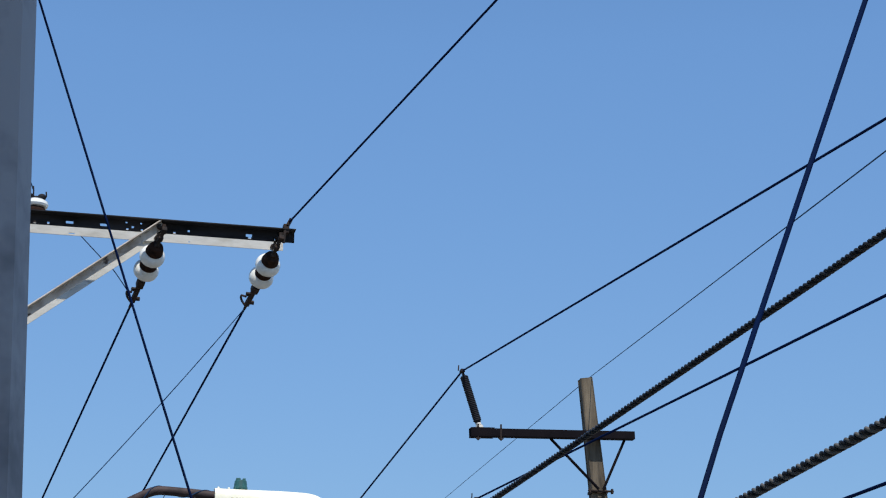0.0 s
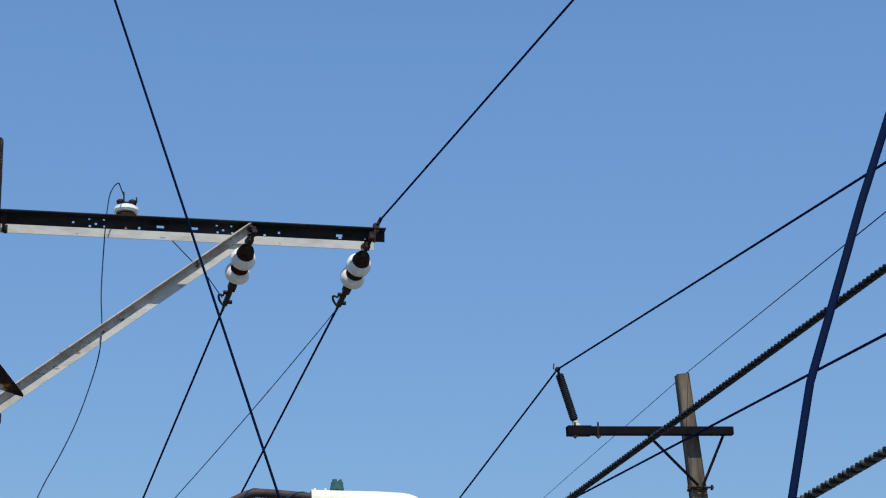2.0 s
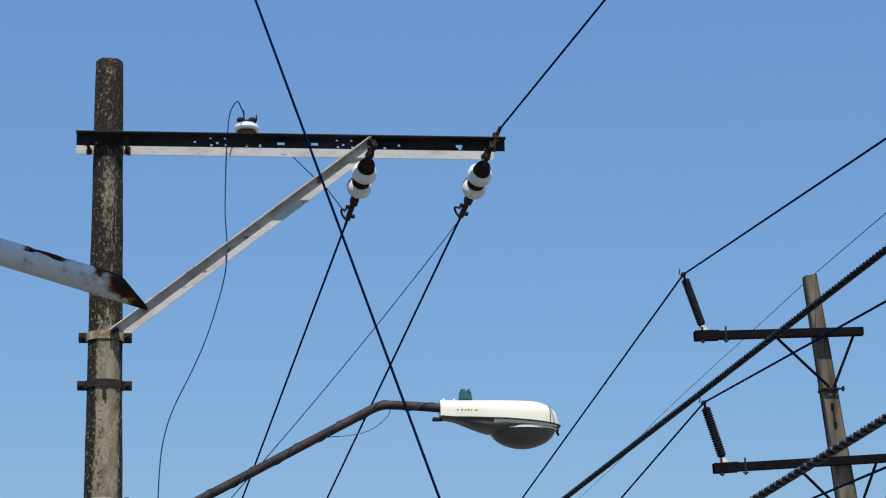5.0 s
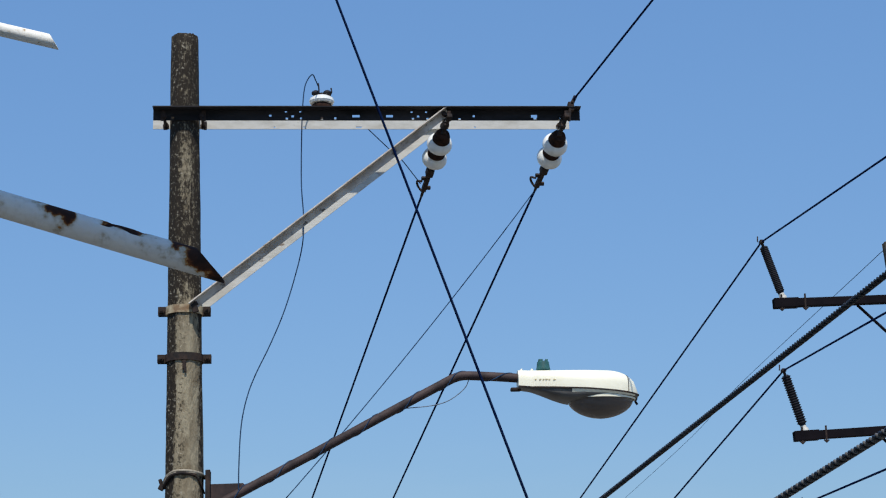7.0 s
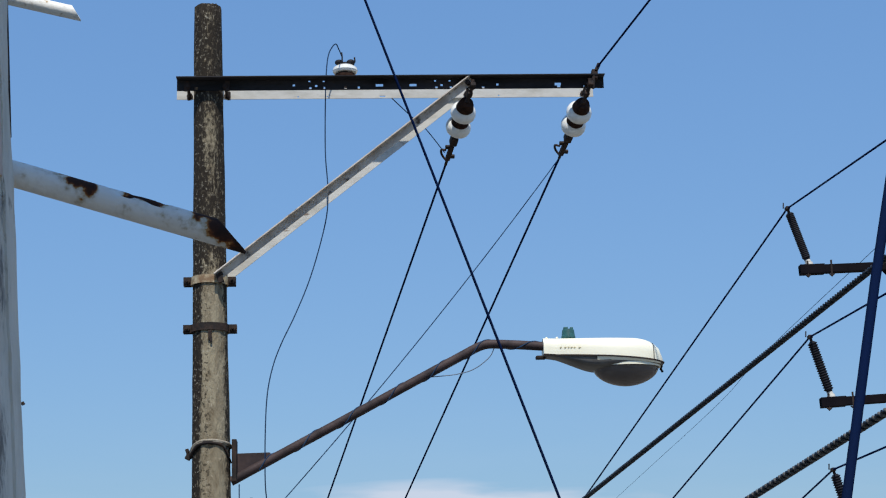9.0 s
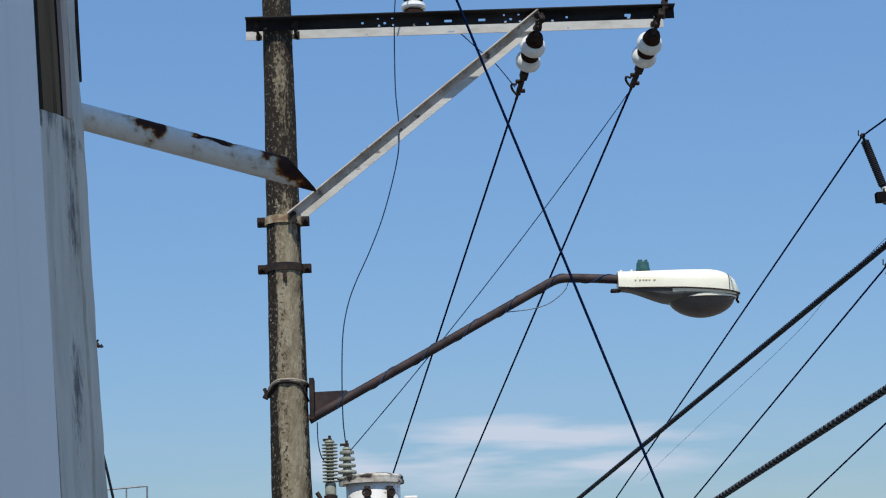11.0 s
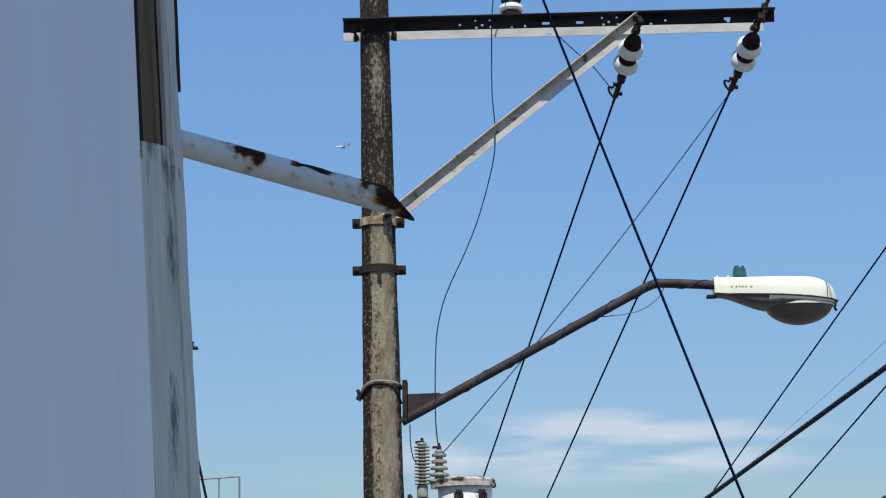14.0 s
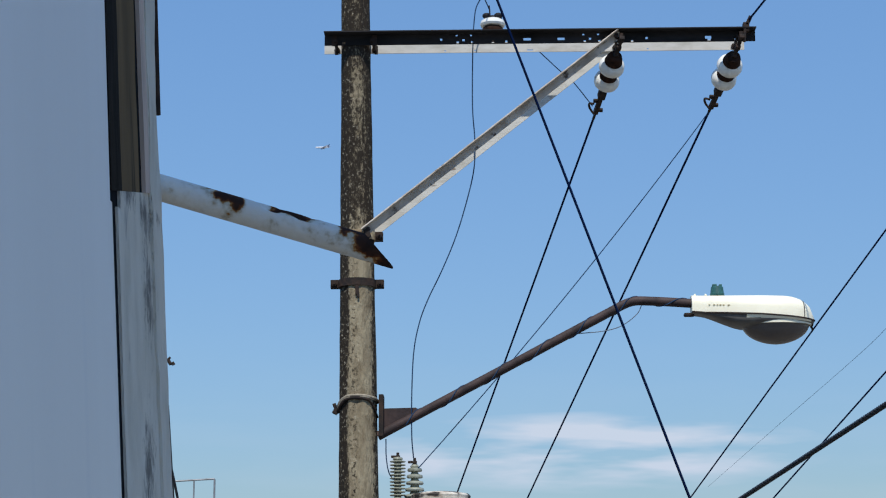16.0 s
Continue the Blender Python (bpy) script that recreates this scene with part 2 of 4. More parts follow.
# spalled skin that shows pale grit and dark pits beside the streak
p_att = gt.nodes.new("ShaderNodeAttribute")
p_att.attribute_name = "pits"
p_tex = gt.nodes.new("ShaderNodeTexNoise")
p_tex.inputs["Scale"].default_value, p_tex.inputs["Detail"].default_value = 62.0, 5.0
gt.links.new(g_tc.outputs["Object"], p_tex.inputs["Vector"])
col = g_mix.outputs["Result"]
for lo, hi, colr in ((0.59, 0.7, (0.44, 0.4, 0.31)), (0.44, 0.38, (0.025, 0.02, 0.015))):
    p_rng = gt.nodes.new("ShaderNodeMapRange")
    p_rng.inputs["From Min"].default_value, p_rng.inputs["From Max"].default_value = lo, hi
    gt.links.new(p_tex.outputs["Fac"], p_rng.inputs["Value"])
    p_mul = gt.nodes.new("ShaderNodeMath")
    p_mul.operation = "MULTIPLY"
    gt.links.new(p_rng.outputs["Result"], p_mul.inputs[0])
    gt.links.new(p_att.outputs["Fac"], p_mul.inputs[1])
    p_mix = gt.nodes.new("ShaderNodeMix")
    p_mix.data_type = "RGBA"
    p_mix.inputs["B"].default_value = (*colr, 1)
    gt.links.new(p_mul.outputs[0], p_mix.inputs["Factor"])
    gt.links.new(col, p_mix.inputs["A"])
    col = p_mix.outputs["Result"]
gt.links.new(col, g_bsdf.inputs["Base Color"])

# damp black stains on the plaster, thickest by the worn corner
pt = M_PLASTER.node_tree
d_att = pt.nodes.new("ShaderNodeAttribute")
d_att.attribute_name = "damp"
d_tc = pt.nodes.new("ShaderNodeTexCoord")
d_map = pt.nodes.new("ShaderNodeMapping")
d_map.inputs["Scale"].default_value = (1, 1, 0.5)
pt.links.new(d_tc.outputs["Object"], d_map.inputs[0])
d_tex = pt.nodes.new("ShaderNodeTexNoise")
d_tex.inputs["Scale"].default_value, d_tex.inputs["Detail"].default_value, d_tex.inputs["Roughness"].default_value = 75.0, 7.0, 0.7
pt.links.new(d_map.outputs[0], d_tex.inputs["Vector"])
d_sum = pt.nodes.new("ShaderNodeMath")
pt.links.new(d_tex.outputs["Fac"], d_sum.inputs[0])
pt.links.new(d_att.outputs["Fac"], d_sum.inputs[1])
d_rng = pt.nodes.new("ShaderNodeMapRange")
d_rng.inputs["From Min"].default_value, d_rng.inputs["From Max"].default_value = 0.65, 0.88
pt.links.new(d_sum.outputs[0], d_rng.inputs["Value"])
d_mix = pt.nodes.new("ShaderNodeMix")
d_mix.data_type = "RGBA"
d_mix.inputs["B"].default_value = (0.17, 0.165, 0.15, 1)
d_bsdf = pt.nodes["Principled BSDF"]
pt.links.new(d_rng.outputs["Result"], d_mix.inputs["Factor"])
pt.links.new(d_bsdf.inputs["Base Color"].links[0].from_socket, d_mix.inputs["A"])
pt.links.new(d_mix.outputs["Result"], d_bsdf.inputs["Base Color"])

# rust that eats the spout from its upper edge
sp = M_SPOUT.node_tree
sn, sl = sp.nodes, sp.links
s_tc = sn.new("ShaderNodeTexCoord")
s_noise = sn.new("ShaderNodeTexNoise")
s_noise.inputs["Scale"].default_value, s_noise.inputs["Detail"].default_value = 46.0, 9.0
sl.new(s_tc.outputs["Object"], s_noise.inputs["Vector"])
s_att = sn.new("ShaderNodeAttribute")
s_att.attribute_name = "rust"
s_add = sn.new("ShaderNodeMath")
s_add.operation = "MULTIPLY_ADD"
s_add.inputs[1].default_value = 2.0
sl.new(s_noise.outputs["Fac"], s_add.inputs[0])
s_sub = sn.new("ShaderNodeMath")
s_sub.operation = "SUBTRACT"
s_sub.inputs[1].default_value = 1.0
sl.new(s_att.outputs["Fac"], s_sub.inputs[0])
sl.new(s_sub.outputs[0], s_add.inputs[2])
s_ramp = sn.new("ShaderNodeValToRGB")
for pos, colr in ((0.0, (0.82, 0.82, 0.78)), (0.22, (0.74, 0.73, 0.68)), (0.4, (0.5, 0.45, 0.35)), (0.46, (0.38, 0.2, 0.07)), (0.55, (0.15, 0.05, 0.018)), (0.68, (0.05, 0.022, 0.015))):
    e = s_ramp.color_ramp.elements[0] if pos == 0.0 else s_ramp.color_ramp.elements.new(pos)
    e.position, e.color = pos, (*colr, 1)
s_ramp.color_ramp.elements[-1].color = (0.03, 0.016, 0.012, 1)
sl.new(s_add.outputs[0], s_ramp.inputs["Fac"])
sl.new(s_ramp.outputs["Color"], sn["Principled BSDF"].inputs["Base Color"])

M_BOWL = bpy.data.materials.new("grey_refractor_glass")
M_BOWL.use_nodes = True
bb = M_BOWL.node_tree.nodes["Principled BSDF"]
bb.inputs["Base Color"].default_value = (0.125, 0.105, 0.095, 1)
bb.inputs["Roughness"].default_value = 0.22
bb.inputs["Transmission Weight"].default_value = 0.15
bw = M_BOWL.node_tree.nodes.new("ShaderNodeTexWave")
bw.inputs["Scale"].default_value, bw.inputs["Distortion"].default_value = 40, 0.5
bbump = M_BOWL.node_tree.nodes.new("ShaderNodeBump")
bbump.inputs["Strength"].default_value, bbump.inputs["Distance"].default_value = 0.25, 0.004
M_BOWL.node_tree.links.new(bw.outputs["Fac"], bbump.inputs["Height"])
M_BOWL.node_tree.links.new(bbump.outputs[0], bb.inputs["Normal"])


# ---- building helpers ----
def part(name, bm, mat, parent=None, label="", smooth=False):
    me = bpy.data.meshes.new(name)
    bmesh.ops.recalc_face_normals(bm, faces=bm.faces)
    bm.to_mesh(me)
    bm.free()
    me.materials.append(mat)
    if smooth:
        for p in me.polygons:
            p.use_smooth = True
        me.set_sharp_from_angle(angle=radians(38))
    ob = new(name, me)
    if parent is not None:
        ob.parent = parent
        ob.matrix_parent_inverse = Matrix.Translation(parent.location).inverted() if parent.parent is None else Matrix.Identity(4)
    if label:
        tagged(ob, label)
    return ob


def thing(name, at, label, category, group="", kind=""):
    ob = new(name)
    ob.location = at
    ob.empty_display_size = 0.2
    return tagged(ob, label, category, group, kind)


def box(bm, c, s, rot=None, bevel=0.0):
    m = Matrix.Translation(c) @ (rot.to_4x4() if rot is not None else Matrix.Identity(4)) @ Matrix.Diagonal((*s, 1))
    geo = bmesh.ops.create_cube(bm, size=1.0, matrix=m)
    if bevel:
        edges = list({e for v in geo["verts"] for e in v.link_edges})
        bmesh.ops.bevel(bm, geom=edges, offset=bevel, segments=2, affect="EDGES", profile=0.6)
    return bm


def ring_at(c, d, r, n, phase=0.0, up=None):
    d = Vector(d).normalized()
    up = Vector(up) if up else (Vector((0, 0, 1)) if abs(d.z) < 0.95 else Vector((1, 0, 0)))
    a = d.cross(up).normalized()
    b = a.cross(d)
    return [Vector(c) + r * (math.cos(phase + 2 * math.pi * i / n) * a + math.sin(phase + 2 * math.pi * i / n) * b) for i in range(n)]


def skin(bm, rings, caps=True):
    rows = [[bm.verts.new(p) for p in ring] for ring in rings]
    n = len(rows[0])
    for a, b in zip(rows, rows[1:]):
        for i in range(n):
            bm.faces.new((a[i], a[(i + 1) % n], b[(i + 1) % n], b[i]))
    if caps:
        bm.faces.new(rows[0][::-1])
        bm.faces.new(rows[-1])
    return rows


def tube(bm, pts, r, n=10):
    """A round tube along the points; the section is carried along without twisting."""
    pts = [Vector(p) for p in pts]
    rings, side = [], None
    for i, p in enumerate(pts):
        d = (pts[min(i + 1, len(pts) - 1)] - pts[max(i - 1, 0)]).normalized()
        if side is None:
            side = d.cross(Vector((0, 0, 1)) if abs(d.z) < 0.9 else Vector((1, 0, 0))).normalized()
        else:
            side = (side - d * side.dot(d)).normalized()
        other = side.cross(d)
        rr = r[i] if isinstance(r, (list, tuple)) else r
        rings.append([p + rr * (math.cos(2 * math.pi * k / n) * side + math.sin(2 * math.pi * k / n) * other) for k in range(n)])
    skin(bm, rings)
    return bm


def lathe(bm, origin, axis, profile, n=24):
    """Turns (radius, height along the axis) pairs into a solid."""
    axis = Vector(axis).normalized()
    skin(bm, [ring_at(Vector(origin) + axis * h, axis, max(r, 0.0006), n) for r, h in profile])
    return bm


def spline(pts, steps=8):
    pts = [Vector(p) for p in pts]
    ext = [2 * pts[0] - pts[1], *pts, 2 * pts[-1] - pts[-2]]
    res = []
    for i in range(1, len(ext) - 2):
        p0, p1, p2, p3 = ext[i - 1:i + 3]
        for k in range(steps):
            t = k / steps
            res.append(0.5 * (2 * p1 + (p2 - p0) * t + (2 * p0 - 5 * p1 + 4 * p2 - p3) * t * t + (3 * p1 - p0 - 3 * p2 + p3) * t ** 3))
    res.append(pts[-1])
    return res


def sagging(a, b, sag, n=24):
    a, b = Vector(a), Vector(b)
    return [a.lerp(b, i / n) - Vector((0, 0, 4 * sag * (i / n) * (1 - i / n))) for i in range(n + 1)]


def on_line(a, b, y):
    """The point at depth y on the line through a and b."""
    a, b = Vector(a), Vector(b)
    return a + (b - a) * ((y - a.y) / (b.y - a.y))


def wire(name, pts, r, mat, label, category="wire", n=10, group="overhead wires"):
    bm = bmesh.new()
    tube(bm, pts, r, n)
    return tagged(part(name, bm, mat, None, smooth=True), label, category, group)


def hex_bolt(bm, c, d, r=0.012, h=0.012):
    skin(bm, [ring_at(c, d, r, 6), ring_at(Vector(c) + Vector(d).normalized() * h, d, r, 6)])


# ---- ground ----
bm = bmesh.new()
radii = [0, 6, 15, 40, 120, 400, 1400, 4600]
rows = [[bm.verts.new((r * math.cos(i * math.pi / 24), r * math.sin(i * math.pi / 24), 0)) for i in range(48)] for r in radii[1:]]
mid = bm.verts.new((0, 0, 0))
for i in range(48):
    bm.faces.new((mid, rows[0][i], rows[0][(i + 1) % 48]))
    for a, b in zip(rows, rows[1:]):
        bm.faces.new((a[i], b[i], b[(i + 1) % 48], a[(i + 1) % 48]))
tagged(part("ground", bm, M_GROUND), "pale dusty concrete street ground", "ground", kind="structure")


# ---- near utility pole ----
def pole_x(z):
    return 0.0005 - 0.0113 * (z - 5.5)


def pole_r(z):
    return 0.078 + 0.0105 * (8.47 - z)


POLE_TOP = 8.497
pole = thing("utility_pole", (pole_x(0), 0, 0), "weathered grey-brown concrete utility pole with iron bands", "utility pole")
bm = bmesh.new()
levels = [i * 0.25 for i in range(20)] + [4.9 + i * 0.06 for i in range(59)]
levels = [z for z in levels if z < POLE_TOP - 0.03] + [POLE_TOP - 0.02, POLE_TOP]
rings = []
N = 40
for z in levels:
    ring = []
    for i in range(N):
        a = 2 * math.pi * i / N
        # slightly faceted shaft with a pitted skin
        facet = 1 - 0.018 * math.cos(8 * a)
        pit = 1 + 0.03 * (noise.noise((math.cos(a) * 3.2, math.sin(a) * 3.2, z * 2.2))) + 0.022 * noise.noise((math.cos(a) * 9, math.sin(a) * 9, z * 9))
        r = pole_r(z) * facet * pit
        zz = z
        if z >= POLE_TOP - 0.025:
            zz = z + 0.016 * noise.noise((math.cos(a) * 5, math.sin(a) * 5, 7.0)) - (0.012 if z == POLE_TOP else 0)
            r *= 0.93 if z == POLE_TOP else 1.0
        ring.append((pole_x(z) + r * math.cos(a), r * math.sin(a), zz))
    rings.append(ring)
grime_shade = bm.verts.layers.float.new("grime_shade")
pits = bm.verts.layers.float.new("pits")
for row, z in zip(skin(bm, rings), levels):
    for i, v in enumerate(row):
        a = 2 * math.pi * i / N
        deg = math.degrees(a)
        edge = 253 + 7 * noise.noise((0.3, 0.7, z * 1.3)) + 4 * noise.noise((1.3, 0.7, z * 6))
        # bands set by angle put side shade into the shaft's colour
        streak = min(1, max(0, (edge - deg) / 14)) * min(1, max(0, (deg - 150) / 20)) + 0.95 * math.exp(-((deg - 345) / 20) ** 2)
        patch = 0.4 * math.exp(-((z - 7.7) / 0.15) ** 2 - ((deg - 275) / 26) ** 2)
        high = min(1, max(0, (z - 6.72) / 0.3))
        v[grime_shade] = min(0.7 + 0.02 * high, 0.95 * streak + 0.69 * high + 0.22 * noise.noise((math.cos(a) * 2, math.sin(a) * 2, z * 0.9 + 4)) - 0.06 - patch)
        v[pits] = max(math.exp(-((deg - edge - 8) / 11) ** 2) * (0.85 + 0.5 * noise.noise((2.0, 1.0, z * 2.5))), 0.3 * high, 0.8 * streak, 0.75 * math.exp(-((deg - 262) / 14) ** 2) * (1 - high))
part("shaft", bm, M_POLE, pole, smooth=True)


def pole_band(z, h, mat, lug=0.045, tilt=0.0):
    bm = bmesh.new()
    r0, c = pole_r(z) + 0.002, Vector((pole_x(z), 0, z))
    rot = Euler((0, tilt, 0)).to_matrix()
    rings = []
    for r, dz in ((r0, -h / 2), (r0 + 0.008, -h / 2), (r0 + 0.008, h / 2), (r0, h / 2)):
        rings.append([c + rot @ Vector((r * math.cos(2 * math.pi * i / 32), r * math.sin(2 * math.pi * i / 32), dz)) for i in range(32)])
    rings.append([v.copy() for v in rings[0]])
    skin(bm, rings, caps=False)
    bmesh.ops.remove_doubles(bm, verts=bm.verts, dist=1e-5)
    band = part("band", bm, mat, pole, smooth=True)
    if lug:
        for s in (-1, 1):
            for d in (-1, 1):
                bm = bmesh.new()
                box(bm, c + rot @ Vector((s * (r0 + lug / 2 + 0.004), d * 0.016, 0)), (lug, 0.01, h * 1.12), bevel=0.002)
                part("lug", bm, M_IRON, band)
            bm = bmesh.new()
            cc = c + rot @ Vector((s * (r0 + lug * 0.62), 0, 0))
            tube(bm, [cc + Vector((0, -0.05, 0)), cc + Vector((0, 0.05, 0))], 0.008, 8)
            hex_bolt(bm, cc + Vector((0, -0.021, 0)), (0, -1, 0), 0.017, 0.014)
            hex_bolt(bm, cc + Vector((0, 0.021, 0)), (0, 1, 0), 0.017, 0.014)
            part("bolt", bm, M_IRON, band)
    return band


pole_band(6.855, 0.045, M_BAND)
pole_band(6.585, 0.042, M_IRON)
for name, mat, rad, label, prof in (("wire_wrap", M_WRAP, 0.0075, "pale twisted wire wrap", ((178, 5.882), (195, 5.9), (215, 5.925), (245, 5.947), (285, 5.949), (325, 5.94), (352, 5.93))),
                                    ("wire_wrap", M_WRAP, 0.006, "pale twisted wire wrap", ((178, 5.875), (200, 5.893), (225, 5.928), (255, 5.938), (300, 5.94), (352, 5.925))),
                                    ("strap", M_IRON, 0.009, "dark iron strap", ((178, 5.87), (200, 5.88), (220, 5.908), (240, 5.93), (270, 5.937), (305, 5.928))),
                                    ("strap", M_IRON, 0.005, "dark iron strap", ((300, 5.93), (315, 5.91), (332, 5.87), (350, 5.835))),
                                    ("strap", M_IRON, 0.008, "dark iron strap", ((352, 5.93), (10, 5.925), (60, 5.92), (120, 5.9), (178, 5.875)))):
    bm = bmesh.new()
    prof = [(d + (360 if k and d < prof[0][0] else 0), z) for k, (d, z) in enumerate(prof)]
    tube(bm, spline([(pole_x(z) + (pole_r(z) + 0.006) * math.cos(radians(d)), (pole_r(z) + 0.006) * math.sin(radians(d)), z) for d, z in prof], 5), rad, 8)
    part(name, bm, mat, pole, label, True)
bm = bmesh.new()
box(bm, (pole_x(5.88) - pole_r(5.88) - 0.014, -0.01, 5.88), (0.03, 0.03, 0.05), Euler((0, radians(28), 0)).to_matrix(), 0.005)
box(bm, (pole_x(5.88) - pole_r(5.88) - 0.022, -0.015, 5.902), (0.02, 0.02, 0.03), Euler((0, radians(-20), 0)).to_matrix(), 0.004)
part("clamp", bm, M_IRON, pole)
# hanging iron stub under the second band
bm = bmesh.new()
box(bm, (pole_x(6.53) + 0.005, -pole_r(6.53) - 0.006, 6.535), (0.02, 0.012, 0.05), bevel=0.003)
box(bm, (pole_x(6.53) + 0.012, -pole_r(6.53) - 0.008, 6.508), (0.012, 0.014, 0.03), bevel=0.002)
part("iron_tab", bm, M_IRON, pole)


# ---- double crossarm of steel angles ----
def holed_plate(bm, xs, zs, holes, y0, y1):
    """A plate between two depths with rectangular holes (x, z, width, height)."""
    xb = sorted({*xs, *(h[0] + s * h[2] / 2 for h in holes for s in (-1, 1))})
    zb = sorted({*zs, *(h[1] + s * h[3] / 2 for h in holes for s in (-1, 1))})
    solid = {}
    for i in range(len(xb) - 1):
        for j in range(len(zb) - 1):
            cx, cz = (xb[i] + xb[i + 1]) / 2, (zb[j] + zb[j + 1]) / 2
            solid[i, j] = not any(abs(cx - h[0]) < h[2] / 2 and abs(cz - h[1]) < h[3] / 2 for h in holes)
    cache = {}

    def vert(i, j, k):
        if (i, j, k) not in cache:
            cache[i, j, k] = bm.verts.new((xb[i], y1 if k else y0, zb[j]))
        return cache[i, j, k]

    for (i, j), full in solid.items():
        if not full:
            continue
        for k in (0, 1):
            bm.faces.new((vert(i, j, k), vert(i + 1, j, k), vert(i + 1, j + 1, k), vert(i, j + 1, k)))
        for (di, dj), (p, q) in (((-1, 0), ((i, j), (i, j + 1))), ((1, 0), ((i + 1, j), (i + 1, j + 1))), ((0, -1), ((i, j), (i + 1, j))), ((0, 1), ((i, j + 1), (i + 1, j + 1)))):
            if not solid.get((i + di, j + dj), False):
                bm.faces.new((vert(*p, 0), vert(*q, 0), vert(*q, 1), vert(*p, 1)))


arm = thing("crossarm", (1.0, 0, 7.93), "galvanised steel double-angle crossarm bolted round the pole top", "crossarm")
AZ0, AZ1 = 7.951, 8.017
holes = []
for x, f, w, h in ((0.463, 0.55, 0.013, 0.013), (0.551, 0.15, 0.011, 0.009), (0.557, 0.85, 0.013, 0.013), (0.59, 0.62, 0.014, 0.014), (0.633, 0.15, 0.011, 0.009),
                   (0.639, 0.83, 0.013, 0.013), (0.757, 0.82, 0.013, 0.016), (0.833, 0.82, 0.012, 0.015), (0.951, 0.6, 0.042, 0.016), (1.143, 0.6, 0.04, 0.016),
                   (1.27, 0.18, 0.011, 0.01), (1.277, 0.86, 0.013, 0.012), (1.307, 0.62, 0.013, 0.013), (1.353, 0.18, 0.011, 0.01), (1.36, 0.86, 0.013, 0.012),
                   (1.545, 0.9, 0.014, 0.012), (1.627, 0.6, 0.013, 0.014), (1.975, 0.6, 0.036, 0.018), (1.98, 0.82, 0.018, 0.014), (2.13, 0.82, 0.012, 0.016), (-0.09, 0.8, 0.02, 0.016),
                   (-0.15, 0.75, 0.016, 0.018), (0.09, 0.3, 0.014, 0.016)):
    holes.append((x, AZ1 - 0.006 - f * 0.058, w, h))
bm = bmesh.new()
holed_plate(bm, (-0.2, 2.24), (AZ0, AZ1 - 0.006), holes, -0.0885, -0.082)
box(bm, (1.02, -0.1165, AZ1 - 0.003), (2.44, 0.069, 0.006))
part("front_angle", bm, M_ARM, arm, "steel angle with bolt holes, flange shade put into its dark colour")
bm = bmesh.new()
holed_plate(bm, (-0.215, 2.2), (AZ0 + 0.003, AZ1 - 0.008), [(h[0] + 0.02, AZ0 + 0.015, h[2] * 0.8, 0.007) for h in holes[::4]], 0.084, 0.0905)
box(bm, (0.9925, 0.119, AZ1 - 0.005), (2.415, 0.069, 0.006))
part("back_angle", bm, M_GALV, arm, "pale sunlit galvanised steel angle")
for x in (-0.14, 0.075, 1.46, 2.14):
    bm = bmesh.new()
    tube(bm, [(x, -0.115, 7.972), (x, 0.125, 7.972)], 0.009, 8)
    for y, s in ((-0.089, -1), (0.091, 1)):
        hex_bolt(bm, (x, y, 7.972), (0, s, 0), 0.018, 0.014)
    hex_bolt(bm, (x, 0.083, 7.972), (0, -1, 0), 0.018, 0.014)
    part("through_bolt", bm, M_IRON, arm)
# clamp plates where the arms grip the pole
for x in (-0.145, 0.085):
    for c, s in (((x, 0.078, 7.972), (0.018, 0.012, 0.05)), ((x, -0.0945, 7.976), (0.026, 0.011, 0.062))):
        bm = bmesh.new()
        box(bm, c, s, bevel=0.002)
        part("clamp_plate", bm, M_IRON, arm)

bm = bmesh.new()
box(bm, (0.05, -0.117, 6.85), (0.034, 0.022, 0.05), Euler((0, -0.3, 0)).to_matrix(), 0.003)
part("strut_clip", bm, M_IRON, arm, "dark iron clip at the strut's foot")

# struts from the first band up to both angles
for y, s, mat, lab in ((-0.104, -1, M_STRUT, "brown-stained steel angle strut"), (0.104, 1, M_GALV, "pale galvanised steel angle strut")):
    lift = 0.014 if s > 0 else -0.006
    a, b = Vector((0.03, y, 6.862 + (0.003 if s > 0 else lift))), Vector((1.478, y, 8.002 + lift * 0.5))
    u = (b - a).normalized()
    w = Vector((0, s, 0))
    v = Vector((-u.z, 0, u.x))
    rot = Matrix((u, w, v)).transposed()
    bm = bmesh.new()
    for c0, sx, sy in ((Vector((0, 0, 0)), 0.005, 0.045), (v * 0.02 + Vector((0, 0.0235 * s, 0)), 0.042, 0.007)):
        box(bm, (a + b) / 2 + c0, ((b - a).length, sx, sy), rot, 0.001)
    strut = part("strut", bm, mat, arm, lab)
    for p in (a + u * 0.03, b - u * 0.03):
        bm = bmesh.new()
        hex_bolt(bm, p + w * 0.003, w, 0.014, 0.02)
        part("strut_bolt", bm, M_IRON, strut)

